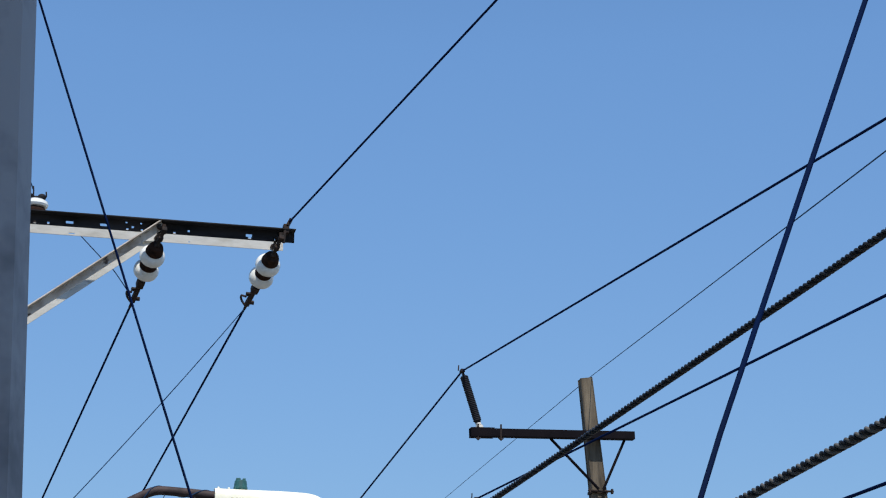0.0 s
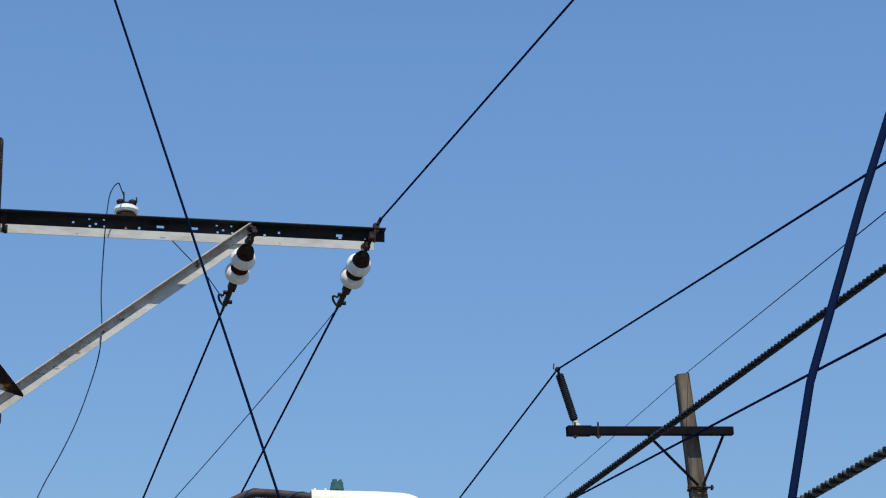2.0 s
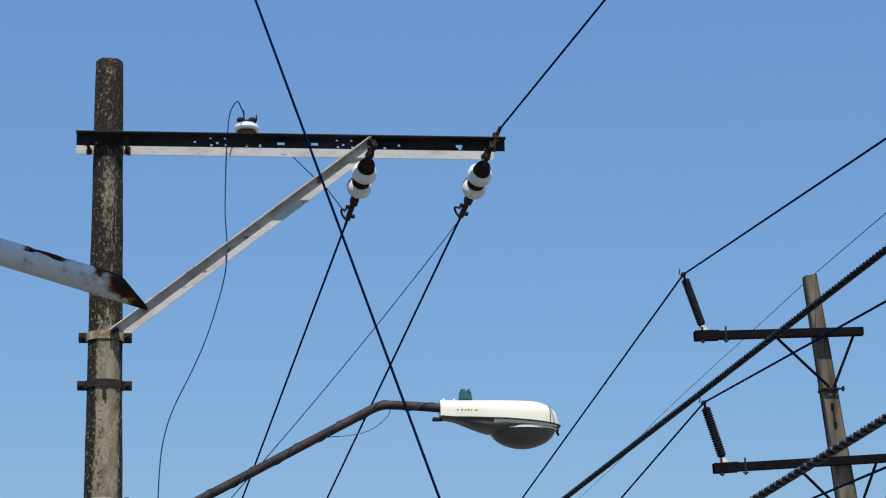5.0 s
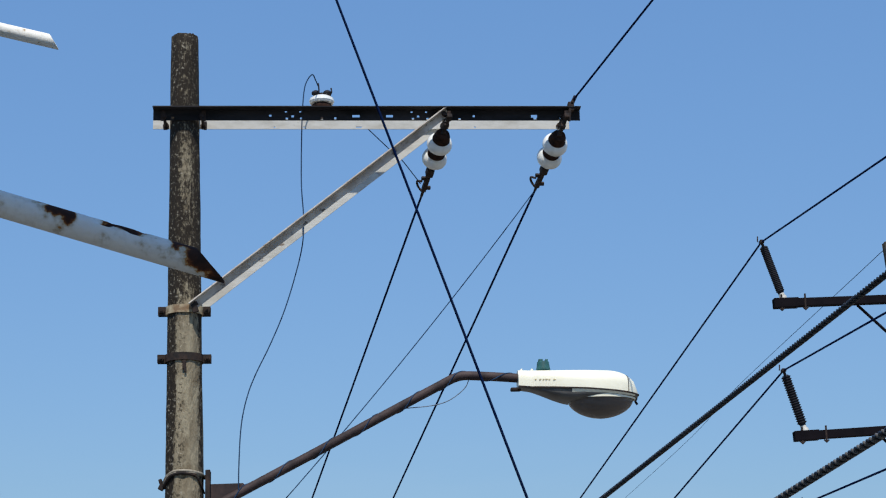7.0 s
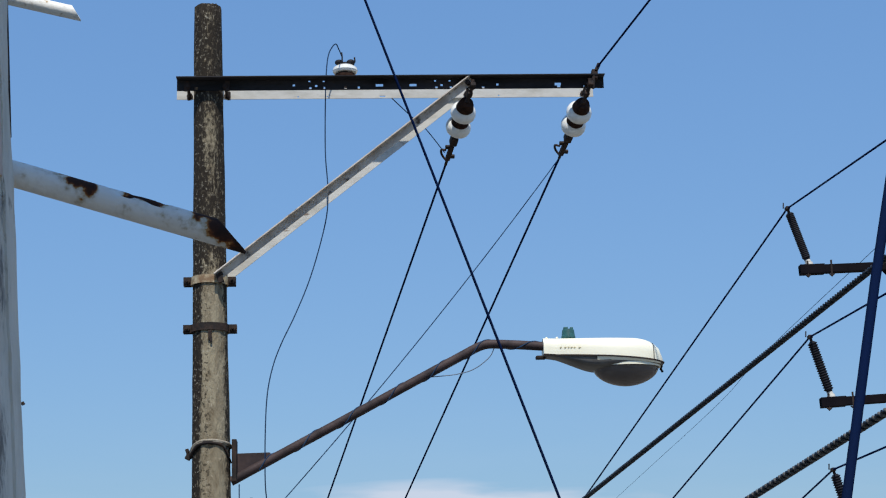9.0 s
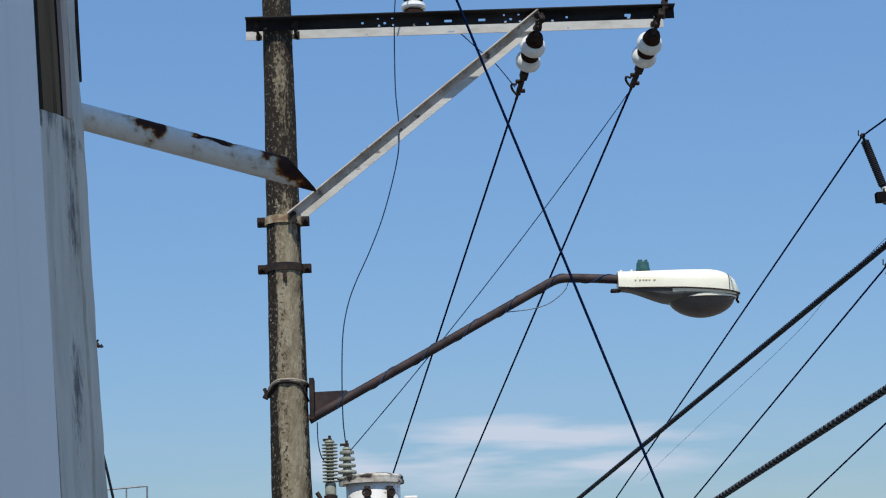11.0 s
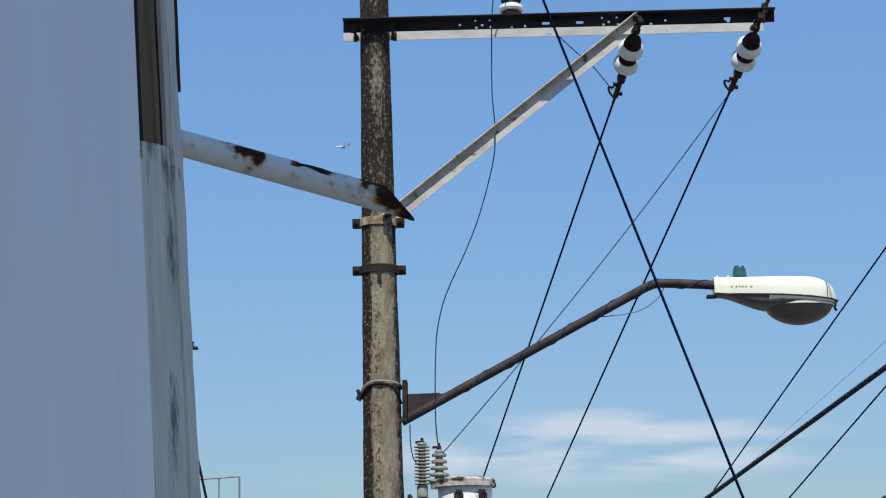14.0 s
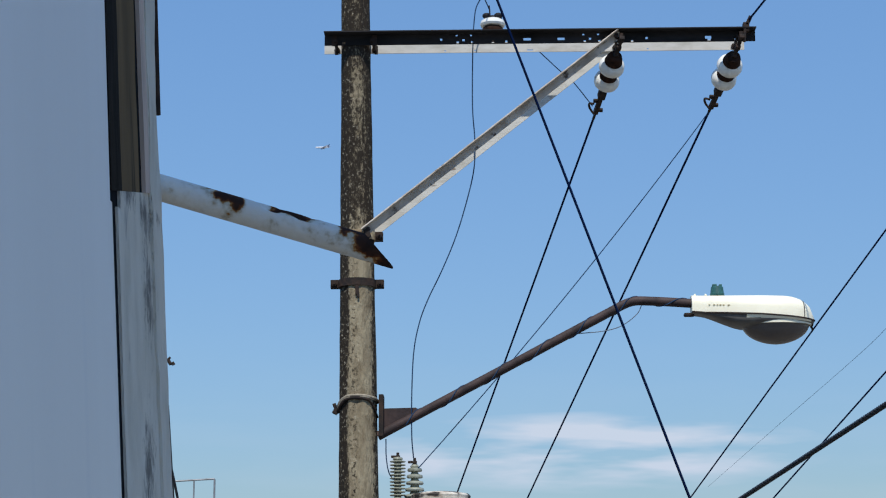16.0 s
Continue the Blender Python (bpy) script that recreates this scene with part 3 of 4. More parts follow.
# ---- pin insulator on the arm ----
PIN_Y = 0.16
pin = thing("pin_insulator", (0.757, PIN_Y, 8.0), "white porcelain pin insulator with black connectors on the crossarm", "insulator")
bm = bmesh.new()
box(bm, (0.757, 0.15, 8.04), (0.06, 0.08, 0.06), bevel=0.001)
part("base_plate", bm, M_IRON, pin)
bm = bmesh.new()
lathe(bm, (0.757, PIN_Y, 8.089), (0, 0, 1), [(0.045, 0), (0.06, 0.004), (0.064, 0.02), (0.058, 0.034), (0.05, 0.04)])
part("skirt", bm, M_RUSTCAP, pin, "dark brown glazed skirt", True)
bm = bmesh.new()
lathe(bm, (0.757, PIN_Y, 8.129), (0, 0, 1), [(0.05, 0.0), (0.068, 0.004), (0.074, 0.016), (0.069, 0.034), (0.052, 0.046), (0.03, 0.05)], 28)
part("bell", bm, M_PORC, pin, "", True)
for dx, dy, r in ((-0.035, -0.01, 0.021), (0.0, 0.015, 0.017), (0.033, -0.012, 0.021)):
    bm = bmesh.new()
    bmesh.ops.create_uvsphere(bm, u_segments=14, v_segments=9, radius=r, matrix=Matrix.Translation((0.757 + dx, PIN_Y + dy, 8.187 + r * 0.4)) @ Matrix.Diagonal((1.2, 1, 0.85, 1)))
    part("connector", bm, M_POLYMER, pin, "black rubber connector boot", True)
bm = bmesh.new()
tube(bm, [(0.742, PIN_Y, 8.171), (0.74, PIN_Y, 8.236), (0.737, PIN_Y, 8.261)], 0.005, 6)
part("stud", bm, M_IRON, pin)
bm = bmesh.new()
tube(bm, [(0.8, PIN_Y, 8.171), (0.815, PIN_Y, 8.206), (0.812, PIN_Y, 8.231)], 0.005, 6)
part("stud", bm, M_IRON, pin)


# ---- strain insulator strings ----
def strain_string(hook, disc, end):
    """From the hook on the arm over two discs to the dead-end clamp."""
    hook, disc, end = Vector(hook), Vector(disc), Vector(end)
    u = (end - disc).normalized()
    ln = (end - disc).length
    rot = u.to_track_quat("Z", "Y").to_matrix()
    st = thing("strain_insulator", hook, "two-disc white porcelain strain insulator with rusted caps under the crossarm", "insulator", "strain insulators")
    bm = bmesh.new()
    cap0 = disc - u * 0.062
    tube(bm, [hook + Vector((0, 0, 0.035)), hook, hook.lerp(cap0, 0.5), cap0], 0.012, 10)
    for p in (hook, hook.lerp(cap0, 0.5), cap0):
        box(bm, p, (0.03, 0.026, 0.042), rot, 0.005)
    part("shackle", bm, M_IRON, st)
    for d in (0.0, 0.138):
        o = disc + u * d
        bm = bmesh.new()
        lathe(bm, o, u, [(0.034, -0.014), (0.05, -0.01), (0.063, 0.0), (0.0715, 0.016), (0.0745, 0.034), (0.072, 0.05), (0.064, 0.06), (0.045, 0.062), (0.02, 0.056)], 32)
        body = part("disc", bm, M_PORC, st, "glossy white porcelain disc", True)
        bm = bmesh.new()
        lathe(bm, o, u, [(0.024, -0.07), (0.038, -0.066), (0.046, -0.044), (0.052, -0.012), (0.044, -0.004)], 24)
        part("cap", bm, M_RUSTCAP, body, "rusted iron cap", True)
    bm = bmesh.new()
    tube(bm, [disc + u * 0.18, disc + u * 0.34], 0.015, 10)
    part("pin", bm, M_IRON, st)
    bm = bmesh.new()
    box(bm, disc + u * 0.3, (0.044, 0.05, 0.07), rot, 0.01)
    box(bm, disc + u * 0.42, (0.026, 0.032, 0.14), rot, 0.006)
    hex_bolt(bm, disc + u * 0.37 + rot @ Vector((0.012, 0, 0)), rot @ Vector((1, 0, 0)), 0.013, 0.024)
    hex_bolt(bm, disc + u * 0.46 + rot @ Vector((-0.012, 0, 0)), rot @ Vector((-1, 0, 0)), 0.013, 0.024)
    tube(bm, spline([disc + u * 0.51, disc + u * 0.49 + rot @ Vector((0.03, 0.03, 0)), disc + u * 0.44 + rot @ Vector((0.045, 0.03, 0)), disc + u * 0.4 + rot @ Vector((0.03, 0.0, 0))], 4), 0.007, 8)
    tube(bm, [disc + u * 0.3, end], 0.009, 8)
    part("dead_end_clamp", bm, M_IRON, st)
    return end


END_A = strain_string((1.482, -0.13, 7.955), (1.441, 0.020, 7.863), (1.352, 0.528, 7.674))
END_B = strain_string((2.155, -0.14, 7.955), (2.113, 0.020, 7.857), (2.039, 0.528, 7.712))
bm = bmesh.new()
box(bm, (2.185, -0.12, 8.02), (0.035, 0.05, 0.055), bevel=0.006)
box(bm, (2.2, -0.13, 8.055), (0.022, 0.03, 0.06), Euler((0, radians(25), 0)).to_matrix(), 0.004)
tube(bm, [(2.17, -0.14, 7.93), (2.18, -0.14, 8.03)], 0.009, 8)
part("arm_end_clamp", bm, M_IRON, arm)

# ---- street lamp on its arm ----
LY = 0.02
lamp = thing("street_lamp", (0.118, 0, 5.74), "cream cobra-head street lamp on a maroon pipe arm", "street lamp")
pts = spline([(0.105, 0, 5.735), (0.44, 0.0, 5.913), (0.765, 0.005, 6.085), (1.1, 0.01, 6.265), (1.4, LY, 6.425), (1.46, LY, 6.457), (1.5, LY, 6.474), (1.53, LY, 6.481), (1.57, LY, 6.483), (1.7, LY, 6.477), (1.87, LY, 6.465)], 5)
bm = bmesh.new()
tube(bm, pts, 0.0255, 14)
armpipe = part("arm_pipe", bm, M_LAMPARM, lamp, "", True)
# supply wire wound round the pipe
bm = bmesh.new()
wound = []
acc = 0.0
for i in range(len(pts) - 1):
    seg = pts[i + 1] - pts[i]
    u = seg.normalized()
    s = u.cross(Vector((0, 1, 0))).normalized()
    for k in range(6):
        p = pts[i] + seg * k / 6
        ph = 2 * math.pi * (acc + seg.length * k / 6) / 0.27
        if 0.25 < p.x < 1.83:
            wound.append(p + 0.0262 * (math.cos(ph) * s + math.sin(ph) * Vector((0, 1, 0))))
    acc += seg.length
tube(bm, wound, 0.0032, 6)
part("wound_wire", bm, M_THINWIRE, armpipe, "thin grey supply wire wound round the pipe")
bm = bmesh.new()
box(bm, (0.126, -0.01, 5.845), (0.026, 0.11, 0.23), bevel=0.003)
part("wall_plate", bm, M_IRON, lamp)
bm = bmesh.new()
for s in (-1, 1):
    vs = [bm.verts.new((x, s * 0.004, z)) for x, z in ((0.129, 5.745), (0.129, 5.888), (0.315, 5.892), (0.35, 5.868))]
    bm.faces.new(vs)
bmesh.ops.bridge_loops(bm, edges=bm.edges)
part("gusset", bm, M_LAMPARM, lamp, "triangular maroon gusset plate")


def lamp_profile(x):
    """Top, seam, underside and half-width of the head at x."""
    t = (x - 1.845) / 0.673
    top = 6.508 - 0.014 * t
    if t > 0.72:
        k = (t - 0.72) / 0.28
        top = 6.37 + (top - 6.37) * math.sqrt(max(0, 1 - k ** 2.4))
    seam = 6.414 - 0.052 * t
    half = 0.062 + 0.085 * min(1, max(0, (t - 0.12) / 0.42)) ** 0.8
    if t > 0.62:
        k = (t - 0.62) / 0.38
        half *= math.sqrt(max(0.02, 1 - 0.93 * k ** 2.5))
    return top, seam, half


xs = [1.845 + 0.673 * (i / 26) for i in range(27)]
bm = bmesh.new()
rings = []
for x in xs:
    top, seam, half = lamp_profile(x)
    h = max(top - seam, 0.008)
    ring = []
    for i in range(17):
        a = math.pi * i / 16
        c, s = math.cos(a), math.sin(a)
        ring.append(Vector((x, LY + half * math.copysign(abs(c) ** 0.6, c), seam + h * abs(s) ** 0.62)))
    ring.append(Vector((x, LY - half * 0.5, seam - 0.002)))
    ring.append(Vector((x, LY + half * 0.5, seam - 0.002)))
    rings.append(ring)
skin(bm, rings)
head = part("upper_shell", bm, M_LAMP, lamp, "cream painted aluminium shell", True)
bm = bmesh.new()
rings = []
for x in xs:
    top, seam, half = lamp_profile(x)
    t = (x - 1.845) / 0.673
    k = min(1, max(0, (t - 0.04) / 0.4))
    drop = 0.006 + 0.058 * k * k * (3 - 2 * k)
    if t > 0.44:
        drop = 0.064 - 0.052 * ((t - 0.44) / 0.56) ** 1.1
    hw = half * 0.96
    ring = []
    for i in range(15):
        a = math.pi * i / 14
        c, s = math.cos(a), math.sin(a)
        ring.append(Vector((x - 0.002, LY + hw * math.copysign(abs(c) ** 0.6, c), seam - 0.006 - drop * abs(s) ** 0.55)))
    rings.append(ring)
skin(bm, rings)
part("lower_housing", bm, M_LAMPLOW, lamp, "dull grey lower housing", True)
bm = bmesh.new()
rings = []
for x in xs:
    top, seam, half = lamp_profile(x)
    rings.append([Vector((x + (0.004 if x > 2.5 else 0), LY + y, seam + z)) for y, z in ((half + 0.004, 0.0), (half + 0.004, -0.008), (-half - 0.004, -0.008), (-half - 0.004, 0.0))])
skin(bm, rings)
part("seam_rim", bm, M_IRON, head, "dark shadowed seam rim")
bm = bmesh.new()
rings = []
for i in range(11):
    a = i / 10 * math.pi / 2
    rr, dz = math.cos(a) ** 1.1, math.sin(a)
    rings.append([Vector((2.308 + 0.187 * max(rr, 0.02) * math.cos(2 * math.pi * k / 36), LY + 0.128 * max(rr, 0.02) * math.sin(2 * math.pi * k / 36), 6.345 - 0.112 * dz)) for k in range(36)])
skin(bm, rings)
part("refractor_bowl", bm, M_BOWL, lamp, "dusty grey glass refractor bowl", True)
bm = bmesh.new()
rings = []
for r, z in ((1.0, 6.336), (1.045, 6.336), (1.045, 6.352), (1.0, 6.352)):
    rings.append([Vector((2.308 + 0.19 * r * math.cos(2 * math.pi * k / 36), LY + 0.131 * r * math.sin(2 * math.pi * k / 36), z)) for k in range(36)])
rings.append([v.copy() for v in rings[0]])
skin(bm, rings, caps=False)
part("bowl_rim", bm, M_LAMP, lamp)
# pale door frame between the seam and the bowl
bm = bmesh.new()
rings = []
for i in range(15):
    x = 2.135 + 0.36 * i / 14
    top, seam, half = lamp_profile(x)
    low = seam - 0.034 + 0.018 * i / 14
    rings.append([Vector((x, LY + s * half * g, z)) for s, g, z in ((1, 1.01, seam - 0.009), (1, 0.93, low), (-1, 0.93, low), (-1, 1.01, seam - 0.009))])
skin(bm, rings)
part("door_frame", bm, M_LAMP, lamp, "pale hinged door frame")
bm = bmesh.new()
lathe(bm, (1.992, LY, 6.508), (0, 0, 1), [(0.04, 0), (0.04, 0.012), (0.038, 0.014), (0.034, 0.048), (0.03, 0.052)], 20)
box(bm, (2.01, LY - 0.004, 6.564), (0.016, 0.034, 0.014), bevel=0.003)
box(bm, (1.977, LY - 0.004, 6.565), (0.024, 0.036, 0.014), bevel=0.003)
part("photocell", bm, M_CELL, lamp, "teal plastic photocell with a notched top", True)
bm = bmesh.new()
tube(bm, [(2.505, LY, 6.36), (2.512, LY, 6.343), (2.506, LY, 6.328), (2.517, LY, 6.31)], 0.007, 8)
part("latch", bm, M_IRON, lamp)
bm = bmesh.new()
box(bm, (1.832, LY, 6.402), (0.056, 0.05, 0.018), bevel=0.006)
part("clamp_foot", bm, M_IRON, lamp)
for x in (1.866, 1.925):
    bm = bmesh.new()
    bmesh.ops.create_uvsphere(bm, u_segments=10, v_segments=6, radius=0.007, matrix=Matrix.Translation((x, LY - 0.02, 6.509)))
    part("bolt", bm, M_LAMP, head)
bm = bmesh.new()
for x, w in ((1.94, 0.01), (1.965, 0.012), (1.982, 0.01), (1.998, 0.012), (2.014, 0.01), (2.042, 0.014)):
    t0, s0, h0 = lamp_profile(x)
    sv = (0.04 / (t0 - s0)) ** (1 / 0.62)
    box(bm, (x, LY - h0 * math.sqrt(1 - sv * sv) ** 0.6 + 0.0032, s0 + 0.04), (w, 0.012, 0.006))
part("marking", bm, M_MARK, head, "faded unreadable print on the shell")

bm = bmesh.new()
rings = []
for dxx, gr in ((-0.003, 1.0), (-0.002, 1.012), (0.002, 1.012), (0.003, 1.0)):
    x = 2.455 + dxx
    top, seam, half = lamp_profile(x)
    rings.append([Vector((x, LY + half * gr * math.copysign(abs(math.cos(a)) ** 0.6, math.cos(a)), seam + (top - seam) * gr * math.sin(a) ** 0.62)) for a in [math.pi * i / 16 for i in range(17)]])
for p, q in zip(rings, rings[1:]):
    vs = [[bm.verts.new(v) for v in p], [bm.verts.new(v) for v in q]]
    for i in range(16):
        bm.faces.new((vs[0][i], vs[0][i + 1], vs[1][i + 1], vs[1][i]))
bmesh.ops.remove_doubles(bm, verts=bm.verts, dist=1e-5)
part("end_cap_joint", bm, M_LAMPLOW, head, "grey joint line of the end cap")

# ---- transformer beside the pole ----
TX, TY, TR = 0.446, 0.06, 0.153
tr = thing("transformer", (TX, TY, 4.6), "white pole-mounted transformer tank with ribbed bushings", "transformer")
bm = bmesh.new()
lathe(bm, (TX, TY, 4.6), (0, 0, 1), [(TR - 0.02, 0), (TR - 0.004, 0.012), (TR - 0.004, 0.785), (TR - 0.014, 0.8)], 40)
tank = part("tank", bm, M_TANK, tr, "", True)
bm = bmesh.new()
lathe(bm, (TX, TY, 5.397), (0, 0, 1), [(TR - 0.01, -0.01), (TR + 0.012, -0.004), (TR + 0.014, 0.014), (TR + 0.004, 0.024), (TR - 0.05, 0.034), (0.04, 0.04)], 40)
part("lid", bm, M_RIM, tr, "white domed lid with a stained clamp rim", True)
bm = bmesh.new()
rings = []
for r, z in ((TR + 0.004, 5.373), (TR + 0.018, 5.375), (TR + 0.018, 5.393), (TR + 0.004, 5.395)):
    rings.append([(TX + r * math.cos(2 * math.pi * k / 40), TY + r * math.sin(2 * math.pi * k / 40), z) for k in range(40)])
rings.append(list(rings[0]))
skin(bm, rings, caps=False)
part("clamp_rim", bm, M_RIM, tr, "rust-stained clamp rim", True)
bm = bmesh.new()
prof = [(0.03, 0.0), (0.031, 0.006), (0.031, 0.058), (0.028, 0.062)]
for i in range(12):
    z = 0.066 + i * 0.0184
    prof += [(0.02, z), (0.041, z + 0.002), (0.045, z + 0.0055), (0.041, z + 0.009), (0.02, z + 0.0105)]
prof += [(0.029, 0.288), (0.026, 0.296), (0.012, 0.3)]
lathe(bm, (0.213, TY - 0.02, 5.325), (0, 0, 1), prof, 24)
part("surge_arrester", bm, M_GREYPORC, tr, "grey-green ribbed porcelain surge arrester", True)
bm = bmesh.new()
lathe(bm, (0.213, TY - 0.02, 5.2), (0, 0, 1), [(0.037, 0), (0.037, 0.12), (0.02, 0.124)], 16)
box(bm, (0.26, TY - 0.02, 5.24), (0.12, 0.03, 0.05), bevel=0.004)
part("arrester_bracket", bm, M_IRON, tr)
bm = bmesh.new()
prof = [(0.05, -0.03), (0.05, 0.0)]
for i, rr in enumerate((0.058, 0.053, 0.049, 0.045, 0.041)):
    z = 0.0 + i * 0.036
    prof += [(rr * 0.45, z), (rr * 0.94, z + 0.002), (rr, z + 0.009), (rr * 0.94, z + 0.018), (rr * 0.5, z + 0.024)]
prof += [(0.026, 0.172), (0.02, 0.18), (0.012, 0.19)]
lathe(bm, (0.306, TY, 5.40), (0, 0, 1), prof, 24)
part("bushing", bm, M_GREYPORC, tr, "grey-green stepped porcelain bushing", True)
for x, z in ((0.213, 5.615), (0.306, 5.585)):
    bm = bmesh.new()
    tube(bm, [(x, TY - 0.01, z), (x, TY - 0.01, z + 0.035)], 0.008, 8)
    box(bm, (x - 0.012, TY - 0.012, z + 0.012), (0.05, 0.014, 0.014), bevel=0.003)
    part("terminal", bm, M_IRON, tr)
for a in (-100, -55):
    c = Vector((TX + (TR + 0.012) * math.cos(radians(a)), TY + (TR + 0.012) * math.sin(radians(a)), 5.318))
    bm = bmesh.new()
    box(bm, c, (0.025, 0.03, 0.07), Euler((0, 0, radians(a))).to_matrix(), 0.004)
    ringp = [c + Vector((math.cos(radians(a)) * 0.01, math.sin(radians(a)) * 0.01, 0)) + 0.022 * (Vector((-math.sin(radians(a)), math.cos(radians(a)), 0)) * math.cos(k * math.pi / 7) + Vector((0, 0, 1)) * math.sin(k * math.pi / 7)) for k in range(15)]
    tube(bm, ringp, 0.006, 6)
    part("lifting_lug", bm, M_IRON, tank)
bm = bmesh.new()
box(bm, (0.652, TY - 0.03, 5.2), (0.075, 0.11, 0.2), bevel=0.008)
part("terminal_box", bm, M_TANK, tr, "small white side box")
for z in (5.22, 4.75):
    bm = bmesh.new()
    box(bm, (0.2, TY, z), (0.2, 0.08, 0.06), bevel=0.004)
    part("hanger_bracket", bm, M_IRON, tr)
bm = bmesh.new()
tube(bm, [(0.19, TY - 0.05, 5.24), (0.165, TY - 0.07, 5.29), (0.15, TY - 0.07, 5.32), (0.14, TY - 0.07, 5.335)], 0.012, 8)
part("ground_lead", bm, M_IRON, tr)
bm = bmesh.new()
tube(bm, [(0.19, TY - 0.05, 5.17), (0.165, TY - 0.07, 5.175)], 0.006, 6)
part("ground_lead", bm, M_IRON, tr)

# ---- far pole with line posts ----
FY = 12.2
far = thing("far_utility_pole", (9.25, FY, 0), "leaning square timber utility pole with dark steel arms", "utility pole")


def far_x(z):
    return 7.79 + (10.41 - z) * 0.0955


bm = bmesh.new()
rings = []
for i in range(23):
    z = 10.41 * i / 22
    w = 0.158 / 2 + (10.41 - z) * 0.0115
    c = far_x(z)
    b = 0.012
    ring = [(c + sx * (w - (b if k else 0)), FY + sy * (w * 0.9 - (0 if k else b)), z + (0.012 * sx if i == 22 else 0)) for sx, sy, ks in ((1, 1, (1, 0)), (-1, 1, (0, 1)), (-1, -1, (1, 0)), (1, -1, (0, 1))) for k in ks]
    rings.append(ring)
skin(bm, rings)
part("shaft", bm, M_FARPOLE, far)
# black plates on the face paint the shade inside the slots
for z, h in ((8.75, 0.075), (8.52, 0.07), (8.64, 0.16)):
    bm = bmesh.new()
    w = 0.158 / 2 + (10.41 - z) * 0.0115
    box(bm, (far_x(z) - 0.01, FY - w * 0.9 - 0.001, z), (0.036 if h < 0.12 else 0.012, 0.006, h))
    part("slot", bm, M_BLACKGAP, far, "black plate painted as the dark inside of a slot")


def far_arm(xl, xr, zl, zr):
    a, b = Vector((xl, FY - 0.17, zl)), Vector((xr, FY - 0.17, zr))
    u = (b - a).normalized()
    rot = Matrix((u, Vector((0, 1, 0)), u.cross(Vector((0, 1, 0))))).transposed()
    bm = bmesh.new()
    box(bm, (a + b) / 2, ((b - a).length, 0.11, 0.1), rot, 0.006)
    box(bm, a + u * 0.15, (0.3, 0.125, 0.118), rot, 0.006)
    ob = part("arm", bm, M_FARSTEEL, far, "dark rusted steel box arm")
    for s in (0.09, 0.38):
        bm = bmesh.new()
        p = a + u * s
        tube(bm, [p + Vector((0, -0.05, -0.1)), p + Vector((0, -0.05, 0.1))], 0.012, 6)
        tube(bm, [p + Vector((-0.03, -0.05, -0.07)), p + Vector((0, -0.05, -0.1)), p + Vector((0.03, -0.05, -0.07))], 0.01, 6)
        part("u_bolt", bm, M_IRON, ob)
    return a, u


def line_post(base, tip, fins):
    base, tip = Vector(base), Vector(tip)
    u, ln = (tip - base).normalized(), (tip - base).length
    post = thing("line_post_insulator", base, "black ribbed line post insulator standing on the steel arm", "insulator", "line post insulators")
    bm = bmesh.new()
    prof = [(0.035, 0.04), (0.038, 0.06)]
    nf = 20 if fins > 0.057 else 26
    for i in range(nf):
        z = 0.07 + (ln - 0.14) * i / nf
        st = (ln - 0.14) / nf
        prof += [(0.046, z), (fins, z + st * 0.35), (fins, z + st * 0.5), (0.046, z + st * 0.8)]
    prof += [(0.03, ln - 0.06)]
    lathe(bm, base, u, prof, 16)
    part("body", bm, M_POLYMER, post, "", True)
    bm = bmesh.new()
    lathe(bm, base, u, [(0.05, -0.03), (0.05, 0.0), (0.036, 0.02), (0.036, 0.06)], 14)
    part("foot", bm, M_GALV, post, "pale metal foot", True)
    bm = bmesh.new()
    tube(bm, [base + u * (ln - 0.07), tip], 0.018, 8)
    box(bm, tip, (0.05, 0.1, 0.04), bevel=0.006)
    tube(bm, [tip + Vector((-0.05, 0, 0.0)), tip + Vector((-0.045, 0, 0.07))], 0.008, 6)
    part("clamp", bm, M_IRON, post)


TIP1, TIP2, TIP3 = Vector((6.15, FY - 0.17, 10.37)), Vector((6.32, FY - 0.17, 8.775)), Vector((6.49, FY - 0.17, 7.18))
for (xl, xr, zl, zr), tip, dx, fins in (((6.25, 8.36, 9.598, 9.665), TIP1, 0.115, 0.053), ((6.395, 8.53, 7.975, 8.095), TIP2, 0.13, 0.06), ((6.555, 8.7, 6.375, 6.535), TIP3, 0.13, 0.06)):
    a, u = far_arm(xl, xr, zl, zr)
    line_post(a + u * dx + Vector((0, 0, 0.08)), tip, fins)
    for xa in (0.49, 0.945):
        p = a + u * (xr - xl) * xa + Vector((0, 0.02, -0.05))
        q = Vector((far_x(zl - 0.64) + (-0.03 if xa < 0.6 else 0.03), FY - 0.14, zl - 0.62))
        bm = bmesh.new()
        tube(bm, [p, q], 0.018, 6)
        part("brace", bm, M_FARSTEEL, far)
    zb = zl - 0.64
    bm = bmesh.new()
    wb = 0.158 / 2 + (10.41 - zb) * 0.0115
    box(bm, (far_x(zb), FY, zb), (wb * 2 + 0.02, wb * 1.8 + 0.02, 0.035), bevel=0.003)
    tube(bm, [(far_x(zb) - 0.165, FY - 0.13, zb), (far_x(zb) + 0.165, FY - 0.13, zb)], 0.014, 6)
    for s in (-1, 1):
        box(bm, (far_x(zb) + s * 0.145, FY - 0.13, zb), (0.022, 0.05, 0.06), bevel=0.003)
    part("brace_band", bm, M_IRON, far)

